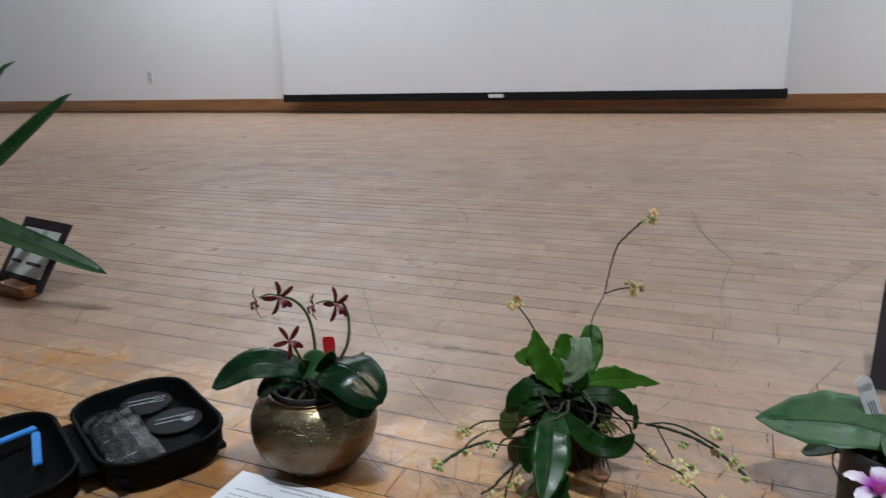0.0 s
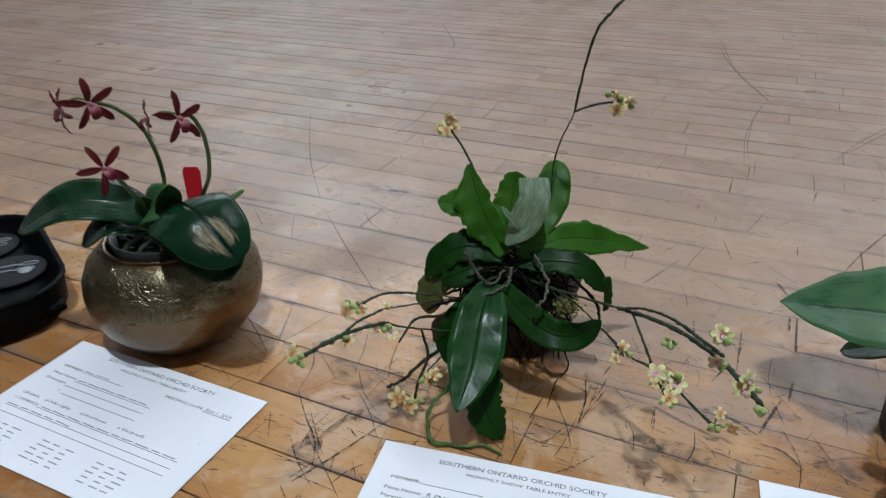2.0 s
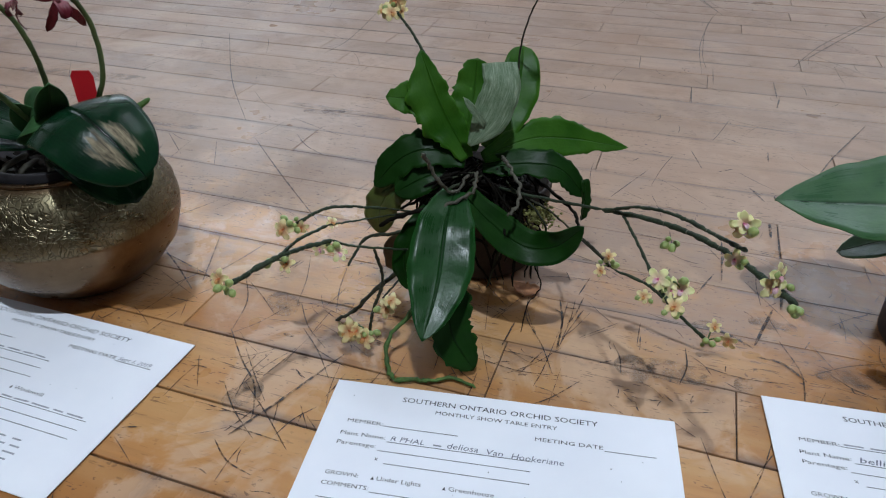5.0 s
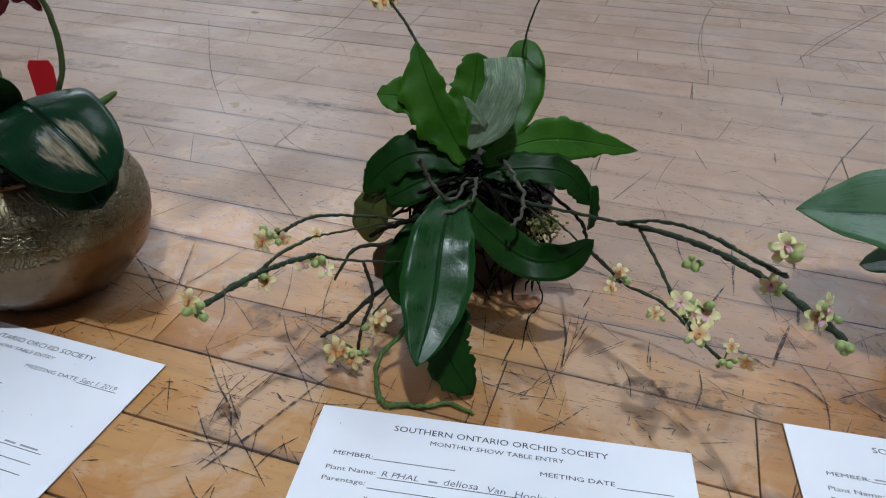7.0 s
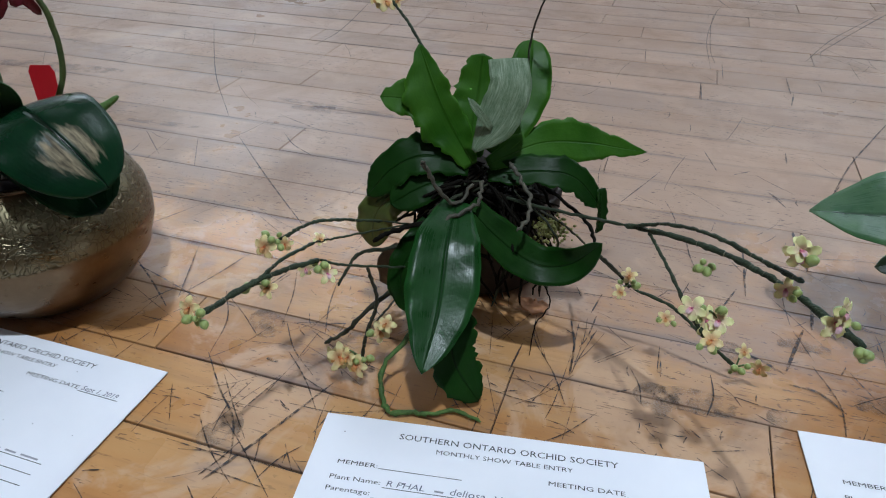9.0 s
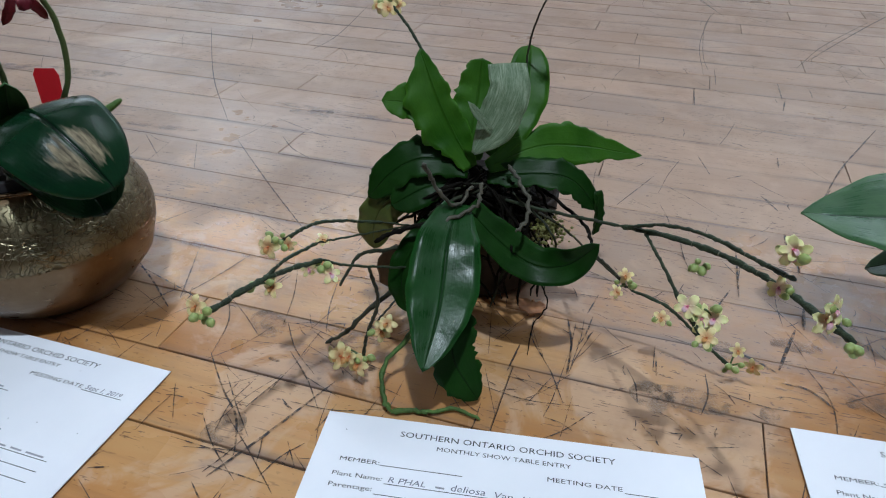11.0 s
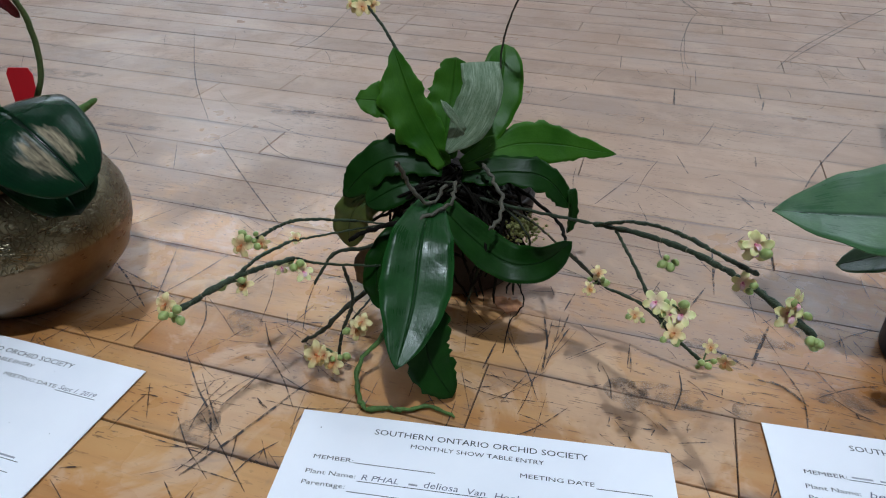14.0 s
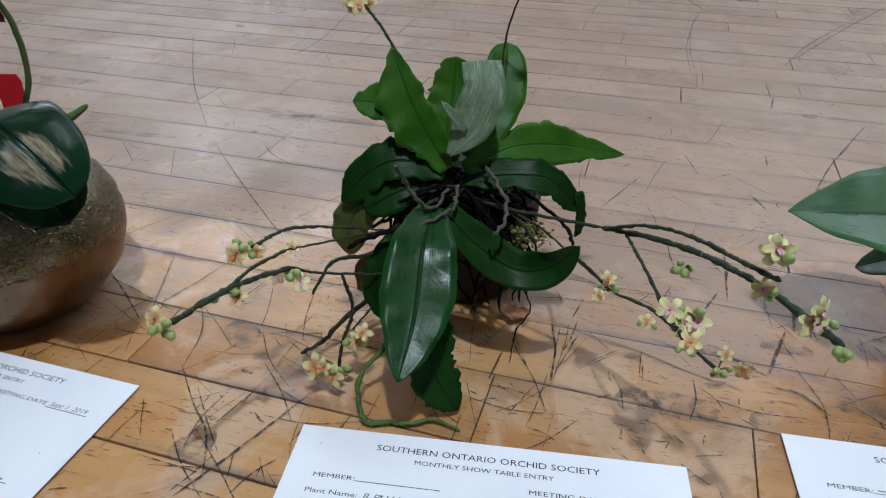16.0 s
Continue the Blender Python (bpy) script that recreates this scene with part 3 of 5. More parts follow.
def words(text, x, y, width, parent, material=INK, name="printed_text", shear=0.0, cap=None):
    ob = lettering(text, 0.01, Matrix(), parent, material, name, shear)
    xs = [w.co.x for w in ob.data.vertices]
    ys = [w.co.y for w in ob.data.vertices]
    k = width / (max(xs) - min(xs))
    ky = cap / max(ys) if cap else k
    ob.matrix_basis = pose(x - min(xs) * k, -y, 0.0008) @ Matrix.Diagonal((k, ky, 1, 1))
    return ob


def entry_form(m, label, seed, lift=0.0):
    form = thing("entry_form", m, label, "paper", "entry forms before the plants")
    w, h = 0.2195, 0.1420
    rng = random.Random(seed)
    ph = [rng.uniform(0, 6) for _ in range(3)]
    bm = bmesh.new()
    nx, ny = 18, 12
    lay = []
    for under in (0, 1):
        lay.append([[bm.verts.new((w * i / nx, -h * j / ny, 0.0006 * (1 - under) + 0.0001 + lift * (math.sin(3.1 * i / nx + ph[0]) * math.sin(2.3 * j / ny + ph[1])) ** 2))
                     for i in range(nx + 1)] for j in range(ny + 1)])
    for j in range(ny):
        for i in range(nx):
            for g, flip in ((lay[0], 1), (lay[1], -1)):
                bm.faces.new([g[j][i], g[j + 1][i], g[j + 1][i + 1], g[j][i + 1]][::flip])
    for j in range(ny):
        for i in (0, nx):
            bm.faces.new((lay[0][j][i], lay[1][j][i], lay[1][j + 1][i], lay[0][j + 1][i]))
    for i in range(nx):
        for j in (0, ny):
            bm.faces.new((lay[0][j][i], lay[0][j][i + 1], lay[1][j][i + 1], lay[1][j][i]))
    part("sheet", bm, PAPER, form, smooth=False)
    words("SOUTHERN ONTARIO ORCHID SOCIETY", 0.047, 0.0130, 0.125, form, cap=0.0041)
    words("MONTHLY SHOW TABLE ENTRY", 0.070, 0.0202, 0.077, form, cap=0.0030)
    words("MEMBER:", 0.0165, 0.0355, 0.023, form, cap=0.0028)
    words("MEETING DATE", 0.134, 0.0310, 0.041, form, cap=0.0029)
    words("Plant Name:", 0.0150, 0.0460, 0.0285, form, cap=0.0029)
    words("Parentage:", 0.0150, 0.0535, 0.0245, form, cap=0.0029)
    words("x", 0.041, 0.0625, 0.0022, form)
    words("GROWN:", 0.0150, 0.0765, 0.020, form, cap=0.0028)
    words("Under Lights", 0.046, 0.0765, 0.026, form, cap=0.0029)
    words("Greenhouse", 0.088, 0.0765, 0.026, form, cap=0.0029)
    words("Windowsill", 0.131, 0.0765, 0.024, form, cap=0.0029)
    words("COMMENTS:", 0.0150, 0.0840, 0.028, form, cap=0.0028)
    flat_bars(form, [(0.040, 0.0355, 0.047, 0.0004), (0.176, 0.0320, 0.030, 0.0004), (0.045, 0.0475, 0.088, 0.0004), (0.041, 0.0550, 0.092, 0.0004),
                     (0.047, 0.0640, 0.086, 0.0004), (0.044, 0.0850, 0.155, 0.0004), (0.015, 0.0925, 0.184, 0.0004), (0.015, 0.1000, 0.184, 0.0004)])
    for x in (0.0435, 0.0855, 0.1285):
        bm = bmesh.new()
        vs = [bm.verts.new(q) for q in ((x - 0.001, -0.0765, 0.0008), (x + 0.001, -0.0765, 0.0008), (x, -0.0742, 0.0008))]
        bm.faces.new(vs)
        part("tick_box", bm, INK, form, smooth=False)
    for x in (0.020, 0.080, 0.140):
        flat_bars(form, [(x + 0.013 * k + rng.uniform(0, 0.003), 0.110 + 0.0048 * i, rng.uniform(0.006, 0.010), 0.0011) for i in range(5) for k in range(3)], FAINT, "small_print")
    for _ in range(14):
        x, y, r = rng.uniform(0.01, 0.205), rng.uniform(0.005, 0.132), rng.uniform(0.0002, 0.0005)
        bm = bmesh.new()
        bmesh.ops.create_circle(bm, cap_ends=True, segments=6, radius=r, matrix=pose(x, -y, 0.00078))
        part("print_speck", bm, INK, form, smooth=False)
    return form


def scrawl(form, x, y, length, seed, high=0.0032, name="handwriting"):
    """Handwriting that cannot be read or may not be shown: a low wavy pen stroke."""
    rng = random.Random(seed)
    at = x
    while at < x + length:
        wordlen = min(rng.uniform(0.007, 0.016), x + length - at)
        if wordlen < 0.003:
            break
        part(name, boxed((wordlen, high * 0.34, 0.0001), pose(at + wordlen / 2, -y + high * 0.3, 0.0008, 0, 0, rng.uniform(-3, 3))), FAINT, form, smooth=False)
        at += wordlen + rng.uniform(0.002, 0.004)


form = entry_form(pose(0.0746, 0.6565, 0.0015, 0, 0, -13.2), "white printed entry form with pencilled plant name, lying on the boards", 3)
words("R PHAL", 0.047, 0.0462, 0.021, form, PEN, "handwriting", 0.15, 0.0036)
words("deliosa", 0.082, 0.0462, 0.019, form, PEN, "handwriting", 0.15, 0.0042)
words("Van", 0.106, 0.0466, 0.010, form, PEN, "handwriting", 0.15, 0.0038)
words("Hookeriane", 0.121, 0.0475, 0.031, form, PEN, "handwriting", 0.15, 0.0042)
scrawl(form, 0.0735, 0.0462, 0.005, 4)
form = entry_form(pose(-0.2352, 0.7801, 0.0015, 0, 0, -21.95), "white printed entry form with handwriting, lying before the brass pot", 5)
scrawl(form, 0.042, 0.0345, 0.03, 7)
scrawl(form, 0.047, 0.0462, 0.085, 8)
words("Sept 1, 2019", 0.1775, 0.0308, 0.027, form, PEN, "handwriting", 0.2, 0.0036)
scrawl(form, 0.047, 0.084, 0.148, 9)
scrawl(form, 0.016, 0.0915, 0.08, 10)
form = entry_form(pose(0.3528, 0.6257, 0.0015, 0, 0, -15.6), "white printed entry form with handwritten entries before the grey pot", 6)
scrawl(form, 0.042, 0.0345, 0.046, 11)
words("bellina", 0.048, 0.0462, 0.022, form, PEN, "handwriting", 0.2, 0.0042)
scrawl(form, 0.076, 0.0462, 0.05, 12)


# ---- flowers ----
def flower(parent, p, face, size, petal, lip, seed, centre=(0.5, 0.25, 0.3), count=5, slim=0.62, lip_size=0.5):
    """A small orchid flower: a column, petals and a lip, each a part."""
    rng = random.Random(seed)
    rot = Vector(face).to_track_quat("Z", "Y").to_matrix().to_4x4() @ pose(0, 0, 0, 0, 0, rng.uniform(-25, 25))
    m = Matrix.Translation(p) @ rot
    f = part("flower", ball((0, 0, size * 0.08), size * 0.1, (1, 1, 1.4)), lip, parent)
    f.matrix_basis = m
    for i in range(count):
        a = 90 + 360 / count * i + rng.uniform(-7, 7)
        r = size * rng.uniform(0.88, 1.05)
        d = Vector((math.cos(radians(a)), math.sin(radians(a)), 0))
        pts = [d * size * 0.06, d * r * 0.55 + Vector((0, 0, size * 0.10)), d * r + Vector((0, 0, size * rng.uniform(-0.12, 0.12)))]
        part("petal", blade(pts, size * slim * rng.uniform(0.9, 1.1), (0, 0, 1), 0.2, 0.18, 0.6, size * 0.018, 0, 0, seed + i, 8, 6, 0.3), petal, f)
    pts = [(0, -size * 0.04, size * 0.08), (0, -size * 0.22, size * 0.3), (0, -size * lip_size, size * 0.26)]
    part("lip", blade(pts, size * 0.42, (0, 0.3, 1), 0.5, 0.1, 0.8, size * 0.04, 0, 0, seed, 8, 6, 0.4), lip, f)
    return f


def bud(parent, p, r, way=(0, 0, 1)):
    q = Vector(way).to_track_quat("Z", "Y").to_matrix().to_4x4()
    ob = part("bud", turned([(0, 0), (r * 0.6, r * 0.35), (r * 0.95, r), (r * 0.8, r * 1.7), (r * 0.35, r * 2.2), (0, r * 2.35)], 9), BUD, parent)
    ob.matrix_basis = Matrix.Translation(p) @ q


def grove(parent, p, seed, count, spread, buds=0, material=(PETAL_YELLOW, LIP_PINK), size=0.0105, face=(0, -0.75, 0.55)):
    """Flowers and buds clustered at a stem's end."""
    rng = random.Random(seed)
    p = Vector(p)
    for i in range(count):
        o = Vector((rng.uniform(-1, 1), rng.uniform(-0.6, 0.4), rng.uniform(-0.7, 0.8))) * spread
        f = Vector(face) + Vector((rng.uniform(-0.7, 0.7), rng.uniform(-0.3, 0.3), rng.uniform(-0.6, 0.5)))
        flower(parent, p + o, f, size * rng.uniform(0.52, 0.80), material[0], material[1], seed * 10 + i)
        part("flower_stalk", tube([p, p + o * 0.5 + Vector((0, 0.001, 0.001)), p + o - f.normalized() * 0.001], 0.0007, 0.0005, 3, 5), STEM_GREEN, parent)
    for i in range(buds):
        o = Vector((rng.uniform(-1, 1), rng.uniform(-0.8, 0.4), rng.uniform(-0.8, 0.6))) * spread * 0.75
        bud(parent, p + o * 0.6, rng.uniform(0.0016, 0.0027), o + Vector((0, -0.002, 0.001)))


# ---- orchid with trailing flower stems ----
POT = Vector((0.186, 0.812, 0))
orchid = thing("trailing_orchid", pose(0, 0, 0), "leggy green orchid with trailing yellow-flowered stems in a brown pot", "orchid")
pot = part("pot", turned([(0, 0.0015), (0.042, 0.0015), (0.045, 0.004), (0.052, 0.06), (0.056, 0.062), (0.057, 0.076), (0.054, 0.077), (0.0525, 0.066), (0, 0.062)], 40, Matrix.Translation(POT)), CLAY, orchid, "dull brown clay pot")
bm = bmesh.new()
rng = random.Random(11)
for _ in range(70):
    a, r = rng.uniform(0, 6.28), 0.047 * math.sqrt(rng.random())
    q = POT + Vector((r * math.cos(a), r * math.sin(a), 0.066 + rng.uniform(-0.002, 0.008)))
    box(bm, (rng.uniform(0.008, 0.018), rng.uniform(0.005, 0.011), rng.uniform(0.004, 0.008)), Matrix.Translation(q) @ pose(0, 0, 0, rng.uniform(-40, 40), rng.uniform(-40, 40), rng.uniform(0, 180)))
part("bark_mix", bm, BARK, orchid, "dark bark pieces", False)
bm = bmesh.new()
for _ in range(240):
    q = Vector((0.219, 0.733, 0.081)) + Vector((rng.gauss(0, 0.006), rng.gauss(0, 0.005), rng.gauss(0, 0.0045)))
    ball(q, rng.uniform(0.0007, 0.0016), (1, 1, 0.8), bm, 3, 4)
part("moss", bm, MOSS, orchid, "tuft of yellow-green moss")
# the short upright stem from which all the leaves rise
part("crown_stem", tube([(0.186, 0.80, 0.055), (0.178, 0.775, 0.080), (0.172, 0.754, 0.100), (0.169, 0.747, 0.122)], 0.013, 0.003, 6, 10, 0.25), ROOT_SHADED, orchid, "rooted stem, coloured near-black as in shade")


def orchid_leaf(material, points, width, label="", **shape):
    if "rows" not in shape:
        shape["rows"] = 34
    part("leaf", blade(points, width, ragged=0.21 if shape.get("nick") else 0.06, **shape), material, orchid, label)


FRONT = (0.0, -0.82, 0.57)
orchid_leaf(LEAF_FRONT, [(0.157, 0.724, 0.108), (0.149, 0.696, 0.096), (0.142, 0.666, 0.070), (0.131, 0.637, 0.049)], 0.0435, face=(0.05, -0.7, 0.8), fold=0.14, wave=0.04, blunt=0.3, base=0.38, seed=2)
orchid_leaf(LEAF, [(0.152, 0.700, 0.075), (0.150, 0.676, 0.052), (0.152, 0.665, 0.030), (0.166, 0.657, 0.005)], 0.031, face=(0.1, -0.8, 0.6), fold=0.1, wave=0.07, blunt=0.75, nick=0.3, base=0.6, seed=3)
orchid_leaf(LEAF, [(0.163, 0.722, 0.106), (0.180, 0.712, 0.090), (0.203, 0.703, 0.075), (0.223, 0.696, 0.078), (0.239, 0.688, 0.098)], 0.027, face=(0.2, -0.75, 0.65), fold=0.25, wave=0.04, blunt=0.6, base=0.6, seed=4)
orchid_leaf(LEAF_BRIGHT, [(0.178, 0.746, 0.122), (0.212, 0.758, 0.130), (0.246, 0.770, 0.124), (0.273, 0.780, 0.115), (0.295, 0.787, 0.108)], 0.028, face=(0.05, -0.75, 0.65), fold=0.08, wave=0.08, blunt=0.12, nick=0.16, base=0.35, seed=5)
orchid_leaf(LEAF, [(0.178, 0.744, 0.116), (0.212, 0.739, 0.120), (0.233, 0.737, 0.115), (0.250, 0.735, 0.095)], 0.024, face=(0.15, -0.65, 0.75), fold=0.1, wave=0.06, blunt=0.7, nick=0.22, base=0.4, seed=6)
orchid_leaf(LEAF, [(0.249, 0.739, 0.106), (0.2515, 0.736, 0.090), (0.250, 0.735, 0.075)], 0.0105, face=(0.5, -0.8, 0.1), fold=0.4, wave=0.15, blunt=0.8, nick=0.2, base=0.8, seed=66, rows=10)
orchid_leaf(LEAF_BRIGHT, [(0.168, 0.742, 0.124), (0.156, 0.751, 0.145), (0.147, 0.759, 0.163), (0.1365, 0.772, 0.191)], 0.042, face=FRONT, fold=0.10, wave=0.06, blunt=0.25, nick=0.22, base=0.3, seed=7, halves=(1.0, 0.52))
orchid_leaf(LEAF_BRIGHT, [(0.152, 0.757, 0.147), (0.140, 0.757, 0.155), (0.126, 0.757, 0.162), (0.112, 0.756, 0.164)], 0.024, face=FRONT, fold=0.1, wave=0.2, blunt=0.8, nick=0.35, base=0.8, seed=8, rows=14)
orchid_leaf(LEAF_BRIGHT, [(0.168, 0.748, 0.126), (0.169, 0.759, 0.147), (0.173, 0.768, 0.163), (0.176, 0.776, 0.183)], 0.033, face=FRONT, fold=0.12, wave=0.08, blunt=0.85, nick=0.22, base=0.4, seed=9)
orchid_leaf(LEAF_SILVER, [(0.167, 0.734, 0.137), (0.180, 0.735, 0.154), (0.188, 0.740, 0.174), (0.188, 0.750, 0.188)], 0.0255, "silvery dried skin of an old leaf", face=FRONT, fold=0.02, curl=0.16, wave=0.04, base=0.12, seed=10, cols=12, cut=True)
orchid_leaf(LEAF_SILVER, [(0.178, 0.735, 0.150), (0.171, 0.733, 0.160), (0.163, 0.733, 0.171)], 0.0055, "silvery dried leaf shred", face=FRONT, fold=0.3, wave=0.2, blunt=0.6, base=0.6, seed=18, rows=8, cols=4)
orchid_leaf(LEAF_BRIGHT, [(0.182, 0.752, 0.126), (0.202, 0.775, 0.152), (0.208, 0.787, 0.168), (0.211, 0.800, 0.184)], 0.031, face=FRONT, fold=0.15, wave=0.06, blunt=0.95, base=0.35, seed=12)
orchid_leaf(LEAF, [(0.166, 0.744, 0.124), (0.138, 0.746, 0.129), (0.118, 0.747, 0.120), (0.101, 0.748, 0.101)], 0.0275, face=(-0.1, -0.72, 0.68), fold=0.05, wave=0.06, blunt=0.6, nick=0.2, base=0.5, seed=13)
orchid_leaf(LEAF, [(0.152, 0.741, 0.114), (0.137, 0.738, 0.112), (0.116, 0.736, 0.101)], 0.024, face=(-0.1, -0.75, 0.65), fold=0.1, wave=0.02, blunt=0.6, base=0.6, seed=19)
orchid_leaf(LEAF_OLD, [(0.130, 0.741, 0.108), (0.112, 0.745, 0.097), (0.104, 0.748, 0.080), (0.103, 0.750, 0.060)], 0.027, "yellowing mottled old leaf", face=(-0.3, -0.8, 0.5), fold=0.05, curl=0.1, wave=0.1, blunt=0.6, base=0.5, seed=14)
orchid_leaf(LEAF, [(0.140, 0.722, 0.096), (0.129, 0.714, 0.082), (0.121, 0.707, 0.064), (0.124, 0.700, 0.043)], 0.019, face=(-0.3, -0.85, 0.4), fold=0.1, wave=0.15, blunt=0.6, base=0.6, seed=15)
orchid_leaf(DRY, [(0.205, 0.752, 0.010), (0.217, 0.748, 0.005), (0.228, 0.752, 0.004)], 0.014, "dry orange fallen leaf scrap", face=(0, -0.3, 1), wave=0.3, blunt=0.4, seed=16, rows=8, cols=6)
orchid_leaf(BRACT, [(0.120, 0.775, 0.046), (0.113, 0.770, 0.030), (0.116, 0.768, 0.010)], 0.020, "dry brown bract", face=(-0.4, -0.9, 0.2), wave=0.2, blunt=0.8, seed=17, rows=8, cols=6)

ROOTS = [
    ("air_root", ROOT_WHITE, [(0.135, 0.709, 0.143), (0.138, 0.712, 0.136), (0.146, 0.716, 0.119), (0.157, 0.720, 0.109), (0.167, 0.728, 0.118)], 0.0014, 0.0012),
    ("air_root", ROOT_WHITE, [(0.173, 0.726, 0.121), (0.168, 0.717, 0.111), (0.152, 0.711, 0.104), (0.138, 0.704, 0.094), (0.131, 0.700, 0.080)], 0.0014, 0.0011),
    ("air_root", ROOT_WHITE, [(0.190, 0.738, 0.127), (0.196, 0.728, 0.120), (0.200, 0.716, 0.113), (0.197, 0.704, 0.106), (0.190, 0.698, 0.102)], 0.0014, 0.0013),
    ("air_root", ROOT_SHADED, [(0.166, 0.725, 0.105), (0.140, 0.715, 0.100), (0.118, 0.712, 0.096), (0.105, 0.710, 0.090)], 0.0020, 0.0015),
    ("air_root", STEM_THIN, [(0.140, 0.745, 0.075), (0.120, 0.738, 0.040), (0.095, 0.727, 0.022), (0.083, 0.722, 0.011), (0.068, 0.716, 0.006)], 0.0024, 0.0016),
    ("air_root", ROOT_GREEN, [(0.140, 0.695, 0.055), (0.127, 0.688, 0.036), (0.109, 0.677, 0.020), (0.108, 0.660, 0.008), (0.112, 0.652, 0.004)], 0.0019, 0.0017),
    ("air_root", ROOT_GREEN, [(0.112, 0.652, 0.0035), (0.124, 0.653, 0.003), (0.137, 0.650, 0.0035), (0.151, 0.653, 0.003), (0.166, 0.643, 0.0025)], 0.0019, 0.0012),
    ("air_root", ROOT_GREY, [(0.132, 0.735, 0.074), (0.115, 0.728, 0.073), (0.098, 0.716, 0.079), (0.089, 0.706, 0.074), (0.083, 0.700, 0.065)], 0.0015, 0.0010),
    ("air_root", ROOT_SHADED, [(0.222, 0.775, 0.090), (0.238, 0.755, 0.083), (0.243, 0.730, 0.084), (0.242, 0.705, 0.082)], 0.0016, 0.0012),
    ("air_root", ROOT_SHADED, [(0.205, 0.765, 0.055), (0.220, 0.752, 0.030), (0.226, 0.742, 0.012), (0.214, 0.730, 0.003), (0.205, 0.700, 0.002)], 0.0008, 0.0004),
]
for i, (name, mat, pts, r0, r1) in enumerate(ROOTS):
    part(name, tube(pts, r0 * 0.85, r1 * 0.85, 7, 8, 0.45, 0.0011 if mat is ROOT_WHITE else 0.0006, i), mat, orchid)
rng = random.Random(21)
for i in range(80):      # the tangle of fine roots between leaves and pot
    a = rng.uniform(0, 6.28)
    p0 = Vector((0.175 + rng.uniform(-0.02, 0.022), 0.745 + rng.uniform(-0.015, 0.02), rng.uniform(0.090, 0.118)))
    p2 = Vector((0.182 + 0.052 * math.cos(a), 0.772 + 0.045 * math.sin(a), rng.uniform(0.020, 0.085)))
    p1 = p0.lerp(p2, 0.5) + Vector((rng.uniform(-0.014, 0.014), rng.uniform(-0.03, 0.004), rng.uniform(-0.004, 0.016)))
    part("air_root", tube([p0, p1, p2], rng.uniform(0.0006, 0.0018), 0.0008, 6, 6, 0.3, 0.0008, i), rng.choice((ROOT_SHADED, ROOT_SHADED, ROOT_SHADED, ROOT_SHADED, ROOT_SHADED, ROOT_SHADED, ROOT_GREY)), orchid)
for i in range(46):      # and in the hollow before the crown, mostly near-black to stand for its shade
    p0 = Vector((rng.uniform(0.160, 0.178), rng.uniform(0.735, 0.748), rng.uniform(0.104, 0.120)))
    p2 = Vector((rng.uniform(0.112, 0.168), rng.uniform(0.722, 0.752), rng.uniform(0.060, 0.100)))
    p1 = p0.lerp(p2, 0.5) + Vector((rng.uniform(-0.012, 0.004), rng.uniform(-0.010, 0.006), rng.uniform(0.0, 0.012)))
    part("air_root", tube([p0, p1, p2], rng.uniform(0.0007, 0.0016), 0.0008, 6, 6, 0.4, 0.0008, 200 + i), rng.choice((ROOT_SHADED, ROOT_SHADED, ROOT_SHADED, ROOT_SHADED, ROOT_GREY)), orchid)

